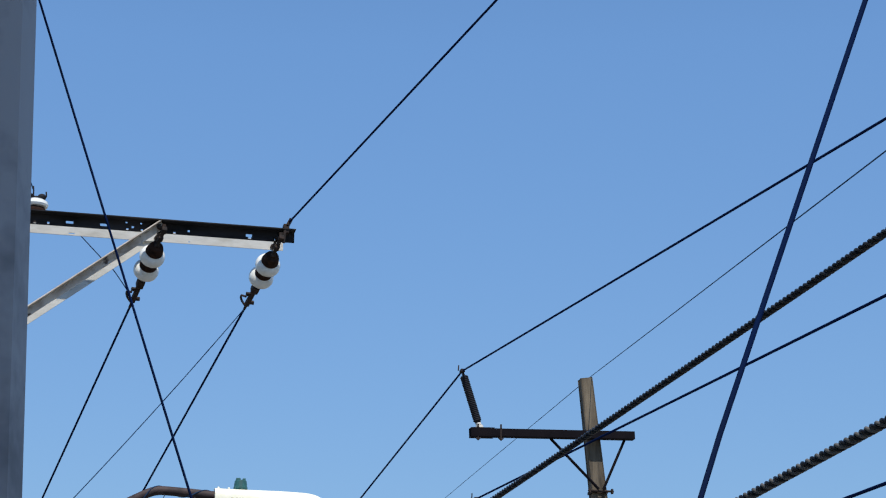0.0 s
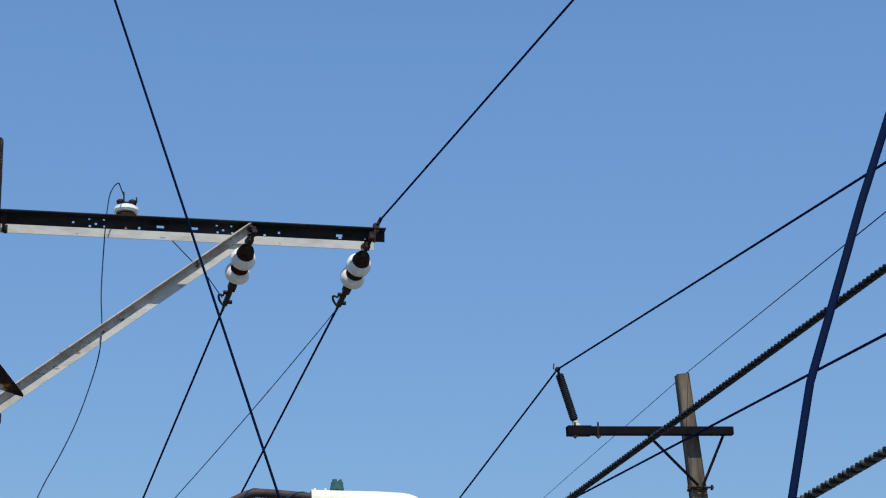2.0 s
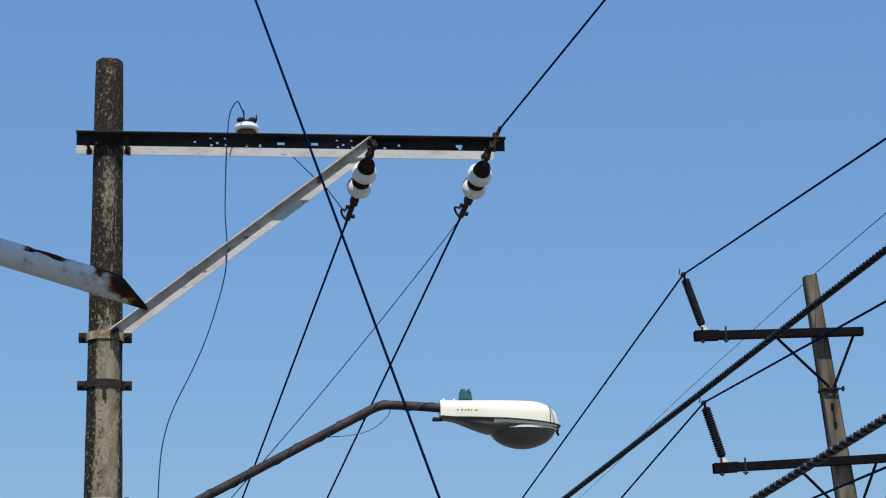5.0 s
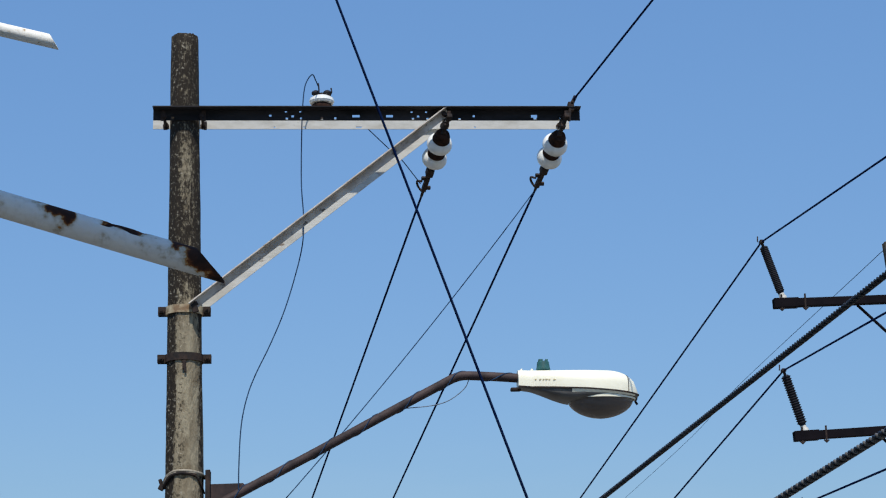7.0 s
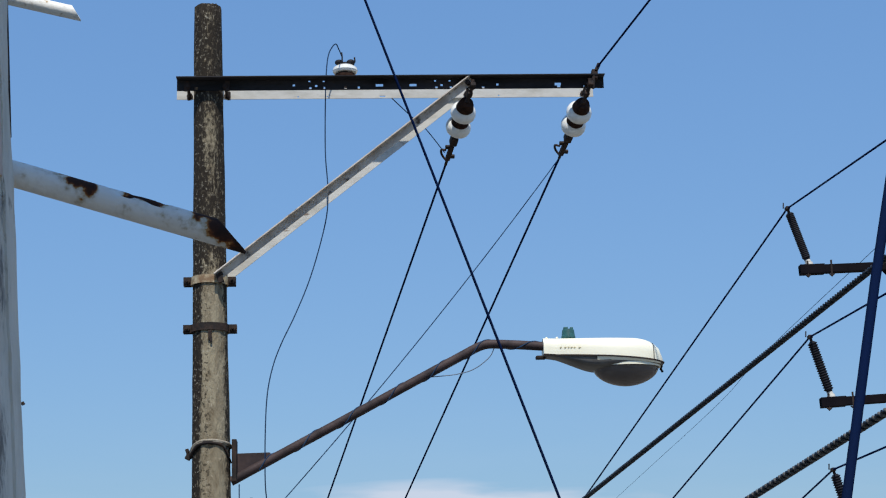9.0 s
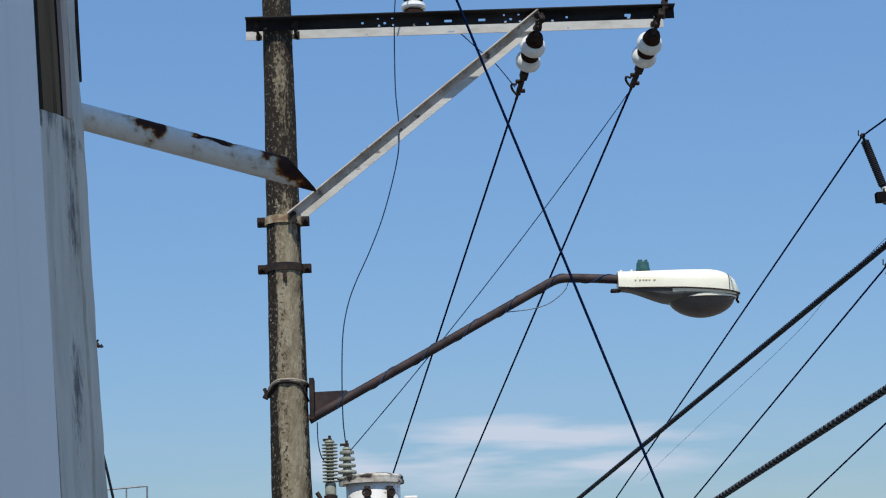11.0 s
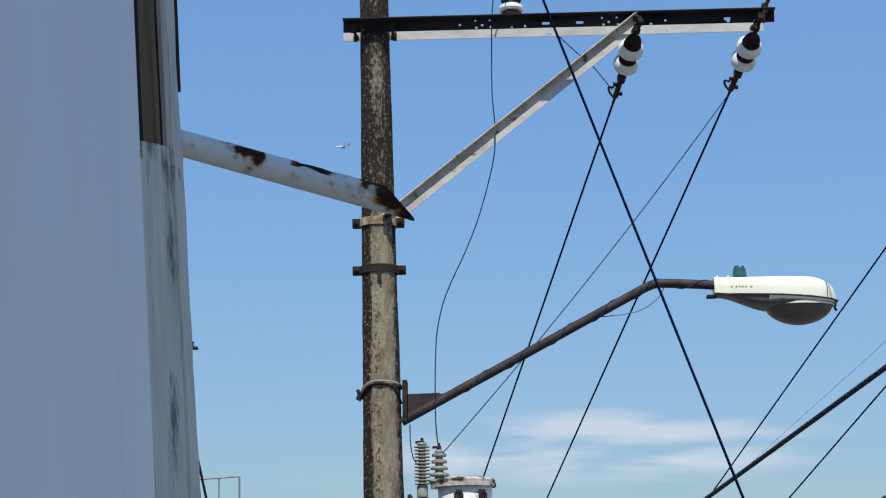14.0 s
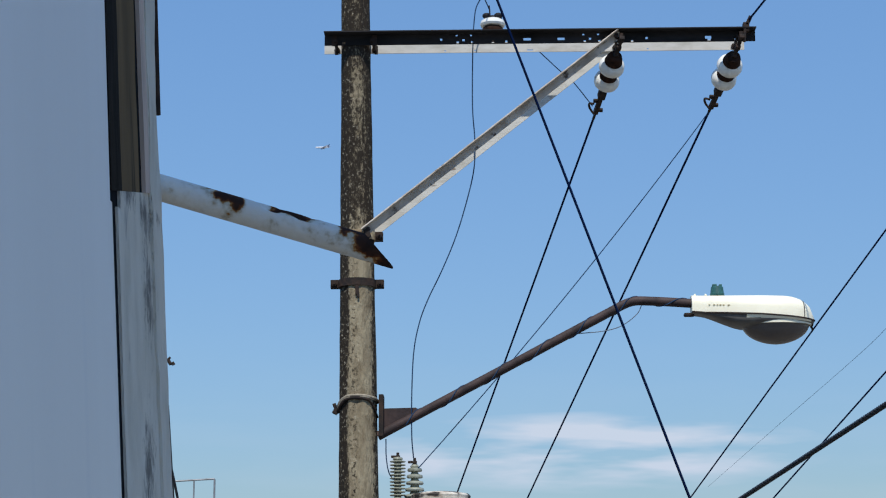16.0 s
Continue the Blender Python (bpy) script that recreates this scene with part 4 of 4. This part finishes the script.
# ---- overhead wires ----
W1a, W1b = Vector((2.197, -0.12, 8.058)), Vector((2.869, -3.0, 8.433))
wire("arm_end_wire", sagging(W1a, on_line(W1a, W1b, -14), 0.0, 20), 0.0058, M_WIRE, "dark bare wire rising from the crossarm end", group="")
W3b, W4b = Vector((-0.743, 12.000, 3.456)), Vector((0.008, 12.000, 3.939))
wire("line_wire", sagging(END_A, on_line(END_A, W3b, 22), 0.0), 0.0068, M_WIRE, "dark bare line wire dead-ended on an insulator string")
wire("line_wire", sagging(END_B, on_line(END_B, W4b, 22), 0.0), 0.0068, M_WIRE, "dark bare line wire dead-ended on an insulator string")
wire("jumper_wire", sagging(END_B, (0.325, TY - 0.03, 5.56), 0.05), 0.003, M_THINWIRE, "thin jumper wire from insulator clamp to transformer bushing")
wire("tail_wire", spline([(1.023, 0.1, 7.961), (1.148, 0.2, 7.871), (1.226, 0.3, 7.834), (1.343, 0.43, 7.724)], 5), 0.003, M_THINWIRE, "thin tail wire from insulator clamp to crossarm")
drop = spline([(0.737, 0.15, 8.238), (0.722, 0.05, 8.24), (0.702, -0.03, 8.247), (0.668, -0.03, 8.2), (0.652, -0.03, 8.12), (0.642, -0.03, 7.939), (0.638, -0.03, 7.602), (0.65, -0.03, 7.402),
               (0.644, -0.03, 7.237), (0.604, -0.03, 7.057), (0.54, -0.03, 6.846), (0.461, -0.03, 6.654), (0.385, -0.03, 6.495), (0.338, -0.03, 6.369), (0.306, -0.03, 6.212), (0.294, -0.03, 5.993),
               (0.292, 0.0, 5.74), (0.3, 0.04, 5.62)], 5)
wire("drop_wire", drop, 0.0035, M_THINWIRE, "thin slack drop wire from pin insulator to transformer")
wire("lamp_lead", spline([(1.575, LY, 6.47), (1.545, LY, 6.41), (1.46, LY, 6.345), (1.36, LY, 6.315), (1.2, LY, 6.3)], 5), 0.0026, M_LEAD, "thin slack grey lead hanging below the lamp arm")
wire("arrester_lead", spline([(0.15, 0.0, 5.72), (0.152, 0.0, 5.62), (0.165, 0.02, 5.54), (0.19, TY - 0.02, 5.5)], 5), 0.0032, M_THINWIRE, "thin lead beside the surge arrester")
for tip, up, dn, lab in ((TIP1, (6.83, 0, 9.609), (2.988, 25, 5.468), "dark line wire carried on a line post insulator"),
                         (TIP2, (6.396, 0, 8.132), (3.349, 25, 4.556), "dark line wire carried on a line post insulator"),
                         (TIP3, (5.9, 0, 6.72), (3.75, 25, 3.6), "dark line wire carried on a line post insulator")):
    p0 = on_line(tip, up, -16)
    wire("line_wire", sagging(p0, tip, 0.0) + sagging(tip, on_line(tip, dn, 34), 0.0)[1:], 0.0115, M_WIRE, lab)
W10a, W10b = Vector((5.554, 0, 8.482)), Vector((7.886, FY + 0.08, 10.46))
wire("earth_wire", sagging(on_line(W10a, W10b, -14), W10b, 0.0) + spline([W10b, (9.023, 27.0, 11.26), (9.249, 33.0, 11.215), (9.099, 45.0, 10.921), (8.874, 63.0, 10.48)], 6)[1:], 0.0045, M_THINWIRE, "thin earth wire passing behind the far pole top")


# twisted service cables
def twisted(a, b, r, pitch, grey, label):
    a, b = Vector(a), Vector(b)
    u, ln = (b - a).normalized(), (b - a).length
    s = u.cross(Vector((0, 0, 1))).normalized()
    v = s.cross(u)
    cable = thing("twisted_cable", a, label, "cable", "twisted cables")
    steps = int(ln / pitch * 10)
    for k in range(4):
        bm = bmesh.new()
        pts = []
        for i in range(steps + 1):
            d = ln * i / steps
            ph = -2 * math.pi * (d / pitch + k / 4)
            pts.append(a + u * d + r * 1.15 * (math.cos(ph) * s + math.sin(ph) * v))
        tube(bm, pts, r * 0.74, 10)
        # every other strand is grey, painting the light on the twist
        part("strand", bm, grey if k % 2 else M_CABLE, cable, "strand coloured grey as the highlight along the twist" if k % 2 else "", True)


A11, B11 = Vector((1.353, -8.000, 4.975)), Vector((-0.007, -0.000, 4.068))
twisted(on_line(A11, B11, -11.5), on_line(A11, B11, -0.11), 0.0025, 0.033, M_DULLSTRAND, "black twisted service cable strung across the street")
A12, B12 = Vector((1.257, -8.000, 4.730)), Vector((0.051, 0.000, 3.888))
twisted(on_line(A12, B12, -11.0), on_line(A12, B12, -0.11), 0.0028, 0.034, M_PALESTRAND, "thick black twisted service cable sagging across the street")
W2a, W2b = Vector((-0.022, -9.225, 7.200)), Vector((0.987, -8.614, 4.600))
wire("service_wire", [W2a + (W2b - W2a) * f for f in (-0.2, 0, 0.3, 0.6, 1.0, 1.4, 1.74)], [0.0005, 0.0006, 0.0008, 0.0012, 0.0016, 0.0016, 0.0016], M_WIRE, "dark service wire slanting down from the building wall")
near_pts = []
for k in range(103):
    z = 6.0 - 0.02 * k
    u = (z - 4.5) / 0.1521
    near_pts.append((0.7 + 0.1521 * (0.4633 + 0.2054 * u + 0.00456 * math.log(1 + math.exp(min((u - 0.1413) / 0.0258, 60)))), -10.5479, z))
wire("near_cable", near_pts, 0.00044, M_WIRE, "smooth black cable hanging close by in a slight bow", "cable", 14, "")

# ---- building beside the view ----
def wall_x(z):
    return 0.2313 + 0.063 * (5.22 - min(max(z, 3.6), 7.0))


def facade_piece(name, y0, y1, z0, z1, proud, depth, mat, parent, label="", slant=0.0, ny=2, nz=2, rough=0.0, tilt=(0, 0)):
    """A slab of the leaning street wall; slant moves its far edge along y per metre of height."""
    bm = bmesh.new()
    damp = bm.verts.layers.float.new("damp")
    grid = []
    for j in range(nz + 1):
        row = []
        for i in range(ny + 1):
            f = i / ny
            z = z0 + (z1 - z0) * j / nz
            y = y0 + (y1 + slant * (z - 5.108) - y0) * f
            z += tilt[0] * (y + 8.086) * (1 - j / nz) + tilt[1] * (y + 8.086) * j / nz
            k = rough * (noise.noise((y * 13, z * 6, 1.0)) + 0.6 * noise.noise((y * 44, z * 24, 3.0))) if rough else 0
            row.append((bm.verts.new((wall_x(z) + proud + k, y + (k * 1.5 if i == ny else 0), z)), bm.verts.new((wall_x(z) + proud - depth, y + (k * 1.5 if i == ny else 0), z))))
            blot = 0.4 * math.exp(-((z - 4.83) / 0.09) ** 2) + 0.36 * math.exp(-((z - 5.08) / 0.07) ** 2) + 0.25 * max(0, noise.noise((3.0, 5.0, z * 2.8)))
            foot = 0.55 * math.exp(-((z - 5.2) / 0.022) ** 2) * (0.6 + noise.noise((y * 30, 1.0, 2.0)))
            row[-1][0][damp] = blot * math.exp(-((y + 7.985 + 0.25 * max(0, 5.0 - z)) / 0.045) ** 2) + foot - 0.02
        grid.append(row)
    for k in (0, 1):
        for j in range(nz):
            for i in range(ny):
                bm.faces.new((grid[j][i][k], grid[j][i + 1][k], grid[j + 1][i + 1][k], grid[j + 1][i][k]))
    for j in range(nz):
        for i in (0, ny):
            bm.faces.new((grid[j][i][0], grid[j + 1][i][0], grid[j + 1][i][1], grid[j][i][1]))
    for i in range(ny):
        for j in (0, nz):
            bm.faces.new((grid[j][i][0], grid[j][i + 1][0], grid[j][i + 1][1], grid[j][i][1]))
    return part(name, bm, mat, parent, label, rough > 0)


# unseen upper wall and roof, raised to keep sun off facade and spout
TOP = 10.4
house = thing("building", (-2.0, -9.5, 0), "shaded white-painted building wall with peeling plaster edge", "building")
bm = bmesh.new()
box(bm, (-2.378, -10.956, TOP / 2), (5.0, 6.089, TOP - 0.004))
part("wall", bm, M_PLASTER, house)
bm = bmesh.new()
box(bm, (-2.478, -10.956, TOP + 0.06), (5.2, 6.289, 0.12), bevel=0.01)
part("roof", bm, M_HOUSE, house)
# flush black strip paints the darkness of the gap between the walls
facade_piece("gap_shade_strip", -8.408, -8.187, 0.05, TOP - 0.02, -0.0027, 0.027, M_BLACKGAP, house, "flush black strip painted as the dark gap beside the plaster pier", 0.0, 2, 30)
facade_piece("metal_lip", -8.287, -8.244, 0.05, 5.162, 0.0007, 0.013, M_PANEL, house, "pale metal strip between black gaps", 0.0, 1, 30)
facade_piece("plaster_bead", -8.206, -8.187, 0.05, 5.165, 0.0012, 0.02, M_PLASTER, house, "thin pale plaster bead", 0.0, 1, 60, 0.0008)
facade_piece("lower_pier", -8.187, -7.911, 0.05, 5.213, 0.0000, 0.134, M_PLASTER, house, "stained white plaster pier", 0.0, 28, 170, 0.0027, (0, 0.22))
# recess is almost flush; dark colours paint the shade of its depth
facade_piece("recess_side", -8.240, -8.165, 5.213, TOP - 0.02, 0.0, 0.06, M_RECESS, house, "dark recess side with depth shade put into its colour", 0.0, 3, 60, 0.001, (0.22, 0))
facade_piece("recess_board", -8.165, -8.018, 5.213, TOP - 0.02, -0.0013, 0.067, M_BOARD, house, "grimy olive-brown board with recess shade in its colour", 0.0, 6, 60, 0.0015, (0.22, 0))
facade_piece("recess_edge", -8.018, -7.990, 5.213, TOP - 0.02, -0.003, 0.06, M_BLACKGAP, house, "black strip painted as the recess's shadow gap", 0.0, 1, 30, 0.0, (0.22, 0))
facade_piece("jamb", -7.990, -7.950, 5.213, TOP - 0.02, 0.0032, 0.067, M_JAMB, house, "pinkish grey painted jamb", 0.0, 4, 60, 0.001, (0.22, 0))
facade_piece("upper_pier", -7.950, -7.925, 5.213, TOP - 0.02, 0.0020, 0.134, M_PLASTER, house, "stained white plaster edge", 0.0, 8, 80, 0.0027)
facade_piece("corner_strip", -7.944, -7.860, 0.05, TOP - 0.02, 0.0040, 0.067, M_PLASTER, house, "rough plaster corner", -0.02, 12, 220, 0.0040)


# metal-clad wall that stands nearer
clad = thing("metal_clad_wall", (0.2, -11.4, 0), "smooth grey-white painted metal-clad building wall in shade", "wall")
bm = bmesh.new()
grid = []
for j in range(41):
    z = 0.02 + (TOP - 0.02) * j / 40
    row = []
    for i in range(61):
        y = -14 + 3.858 * i / 60
        # unseen part above 5.3 stays upright, added height that shades the spout
        x = 0.6154 + 0.0592 * (4.7 - min(max(z, 4.0), 5.3)) + 0.0008 * math.sin(y * 21) + 0.0007 * noise.noise((y * 3, z * 1.2, 5.0))
        if i == 60:
            x -= 0.002
        row.append((bm.verts.new((x, y, z)), bm.verts.new((-0.1, y, z))))
    grid.append(row)
for j in range(40):
    for i in range(60):
        for k in (0, 1):
            bm.faces.new((grid[j][i][k], grid[j][i + 1][k], grid[j + 1][i + 1][k], grid[j + 1][i][k]))
    for i in (0, 60):
        bm.faces.new((grid[j][i][0], grid[j + 1][i][0], grid[j + 1][i][1], grid[j][i][1]))
for i in range(60):
    for j in (0, 40):
        bm.faces.new((grid[j][i][0], grid[j][i + 1][0], grid[j][i + 1][1], grid[j][i][1]))
part("sheet", bm, M_PANEL, clad, "", True)
# ---- rain spouts out of the wall corner ----
def spout(a, b, r, mitre, label, eaten):
    a, b = Vector(a), Vector(b)
    ob = thing("rain_spout", a, label, "drain spout", "rain spouts")
    u, ln = (b - a).normalized(), (b - a).length
    s = Vector((0, 1, 0))
    v = u.cross(s) * -1
    if v.z < 0:
        v = -v
    bm = bmesh.new()
    lay = bm.verts.layers.float.new("rust")
    outer, inner = [], []
    n, m = 28, 60
    for i in range(m + 1):
        ro, ri = [], []
        for k in range(n):
            an = 2 * math.pi * k / n
            top = math.sin(an)
            cut = mitre * (1 + top) / 2
            f = i / m
            d = (ln - cut) * f
            ragged = 0.0
            if eaten and top > 0.55 and 0.52 < f < 0.84:
                ragged = max(0, noise.noise((d * 39, an * 2, 2.0)) + 0.2) * 0.011 * min(1, (f - 0.52) * 9, (0.84 - f) * 9)
            base = a + u * d
            for lst, rr in ((ro, r), (ri, r - 0.003)):
                vv = bm.verts.new(base + (rr - ragged) * (math.cos(an) * s + top * v))
                rust = 0.0
                if eaten:
                    side = min(1, max(0, 0.5 + 0.75 * top))
                    rust = 0.86 * max(0, (top - 0.35) / 0.65) * min(1, max(0, (f - 0.52) * 8)) * min(1, max(0.35, (0.86 - f) * 8)) + 0.95 * max(0, 1 - (abs(f - 0.425) / 0.08) ** 2) * side
                    rust += 0.52 * max(0, 1 - (abs(f - 0.325) / 0.045) ** 2) * max(0, 0.3 + 0.7 * top)
                    rust += 0.9 * max(0, (f - 0.87) / 0.13) + 0.2 * max(0, (f - 0.7) / 0.3)
                    rust += 0.25 * max(0, 1 - f / 0.04)
                    rust += 67 * ragged
                vv[lay] = rust
                lst.append(vv)
        outer.append(ro)
        inner.append(ri)
    for rows_ in (outer, inner):
        for p, q in zip(rows_, rows_[1:]):
            for k in range(n):
                bm.faces.new((p[k], p[(k + 1) % n], q[(k + 1) % n], q[k]))
    for k in range(n):
        bm.faces.new((outer[-1][k], outer[-1][(k + 1) % n], inner[-1][(k + 1) % n], inner[-1][k]))
        bm.faces.new((outer[0][k], outer[0][(k + 1) % n], inner[0][(k + 1) % n], inner[0][k]))
    part("pipe", bm, M_SPOUT, ob, "", True)
    bm = bmesh.new()
    lathe(bm, a + u * 0.02, u, [(r + 0.001, 0), (r + 0.008, 0.004), (r + 0.006, 0.014), (r + 0.001, 0.018)], 24)
    part("mortar_collar", bm, M_PLASTER, ob, "", True)


spout((0.182, -7.837, 5.292), (0.583, -7.804, 5.176), 0.0202, 0.057, "white-painted metal rain spout with rust holes and a mitred end", True)
spout((-0.906, -4.015, 7.125), (-0.191, -4.070, 6.932), 0.0246, 0.048, "sunlit white-painted metal rain spout with a mitred end", False)

# cable and clip on the back corner of the building
wire("wall_cable", spline([(-0.847, -2.459, 5.712), (-0.737, -2.459, 5.582), (-0.677, -2.459, 5.492), (-0.641, -2.459, 5.394), (-0.610, -2.459, 5.274), (-0.567, -2.459, 5.082), (-0.507, -2.459, 4.812), (-0.397, -2.459, 4.162), (-0.307, -2.459, 2.962), (-0.287, -2.459, 0.020)], 5), 0.0058, M_CABLE, "black cable hanging down the annex corner", "cable", group="")
bm = bmesh.new()
tube(bm, [(-0.747, -2.459, 5.800), (-0.657, -2.459, 5.804), (-0.642, -2.459, 5.817)], 0.005, 8)
tube(bm, [(-0.653, -2.459, 5.807), (-0.641, -2.459, 5.788), (-0.631, -2.459, 5.792), (-0.627, -2.459, 5.784)], 0.008, 8)
tagged(part("wall_hook", bm, M_IRON), "small dark iron hook on the annex corner", "hook")
annex = thing("rear_annex", (-1.8, -5.5, 0), "plain plastered annex behind the building corner", "building")
for c, s in (((-1.8, -6.03, 3.9), (3.0, 1.06, 7.79)), ((-2.0, -4.95, 3.9), (3.1, 1.06, 7.78)), ((-2.35, -3.35, 3.7), (3.14, 2.1, 7.39))):
    bm = bmesh.new()
    box(bm, c, s, bevel=0.01)
    part("wall", bm, M_PLASTER, annex)

bm = bmesh.new()
tube(bm, [(-0.19, -5.494, 6.045), (-0.214, -5.494, 6.5), (-0.272, -5.494, 7.6)], 0.007, 8)
for z, x in ((6.95, -0.247), (7.45, -0.272)):
    box(bm, ((x - 0.31) / 2, -5.51, z), (-0.31 - x, 0.03, 0.02))
part("loose_strip", bm, M_IRON, annex, "dark loose metal strip")

for name, mat, y0, y1, x0, top, wide, lab in (("pilaster", M_PLASTER, -3.2, -2.42, -0.682, 5.92, 0.4, "stained plaster pilaster"),
                                              ("edge_strip", M_POLYMER, -2.418, -2.395, -0.678, 5.62, 0.016, "narrow dark strip along the pilaster edge")):
    bm = bmesh.new()
    rings = []
    for k in range(25):
        z = 0.02 + (top - 0.02) * k / 24
        x = x0 + 0.085 * (5.9 - max(z, 4.4)) + 0.002 * noise.noise((2.0, 3.0, z * 7))
        rings.append([(x, y0, z), (x, y1, z), (x - wide, y1, z), (x - wide, y0, z)])
    skin(bm, rings)
    part(name, bm, mat, annex, lab)

# ---- post that the camera passes at the start ----
bm = bmesh.new()
box(bm, (0.7393, -10.724, 2.6), (0.03, 0.02, 5.2), Euler((0, -0.04, 0)).to_matrix(), 0.003)
tagged(part("grey_post", bm, M_POST, None, "", True), "grey painted post standing close by", "post")

# ---- far roof with a pipe rail ----
bld = thing("far_house", (-14, 46, 0), "plain pale house with a flat roof behind the poles", "house")
bm = bmesh.new()
box(bm, (-13, 44.4, 3.55), (13, 10, 7.1))
part("wall", bm, M_HOUSE, bld)
bm = bmesh.new()
box(bm, (-13, 44.4, 7.15), (13.3, 10.3, 0.1), bevel=0.02)
part("roof", bm, M_HOUSE, bld)
rail = thing("roof_rail", (-7, 39.5, 7.2), "thin grey pipe rail on a far flat roof", "railing")
for x in (-8.437, -6.907, -6.377):
    bm = bmesh.new()
    tube(bm, [(x, 39.5, 7.19), (x, 39.5, 8.864 + (x + 6.34) * 0.05)], 0.02 if x != -6.377 else 0.026, 8)
    part("post", bm, M_RAIL, rail)
bm = bmesh.new()
tube(bm, [(-8.437, 39.5, 8.764), (-6.377, 39.5, 8.874)], 0.024, 8)
part("top_rail", bm, M_RAIL, rail)

# ---- distant airliner ----
AIR = Vector((-411.684, 4703.667, 1230.511))
jet = thing("airliner", AIR, "small distant white airliner with a dark tail in the sky", "aeroplane")
H = Matrix((Vector((-0.93, -0.35, -0.1)).normalized(), Vector((0.35, -0.93, 0.05)).normalized(), Vector((-0.1, 0.02, 0.99)).normalized())).transposed()


def jet_points(pts):
    return [AIR + H @ Vector(p) for p in pts]


bm = bmesh.new()
lathe(bm, AIR - H @ Vector((18, 0, 0)), H @ Vector((1, 0, 0)), [(0.3, 0), (1.2, 5), (2, 11), (2, 30), (1.6, 34), (0.8, 36.5), (0.1, 37.3)], 16)
part("fuselage", bm, M_PLANE, jet, "", True)
for s in (-1, 1):
    bm = bmesh.new()
    for zz in (-0.9, -0.4):
        bm.faces.new([bm.verts.new(p) for p in jet_points([(4, s * 1.5, zz), (-8, s * 17, zz + 1.4), (-10, s * 17, zz + 1.4), (-4, s * 1.5, zz)])])
    bmesh.ops.bridge_loops(bm, edges=bm.edges)
    part("wing", bm, M_PLANE, jet)
    bm = bmesh.new()
    lathe(bm, AIR + H @ Vector((-0.5, s * 5.6, -2.2)), H @ Vector((1, 0, 0)), [(0.6, 0), (1.0, 1.2), (1.05, 3.6), (0.85, 4.2)], 12)
    part("engine", bm, M_PLANEDARK, jet)
    bm = bmesh.new()
    for zz in (0.6, 0.9):
        bm.faces.new([bm.verts.new(p) for p in jet_points([(-12, s * 0.8, zz), (-17, s * 6.5, zz + 0.5), (-18.5, s * 6.5, zz + 0.5), (-16, s * 0.8, zz)])])
    bmesh.ops.bridge_loops(bm, edges=bm.edges)
    part("tailplane", bm, M_PLANE, jet)
bm = bmesh.new()
for yy in (-0.25, 0.25):
    bm.faces.new([bm.verts.new(p) for p in jet_points([(-10.5, yy, 1.4), (-17, yy * 0.5, 8.2), (-19.5, yy * 0.5, 8.2), (-16.5, yy, 1.2)])])
bmesh.ops.bridge_loops(bm, edges=bm.edges)
part("fin", bm, M_PLANEDARK, jet, "dark blue tail fin")
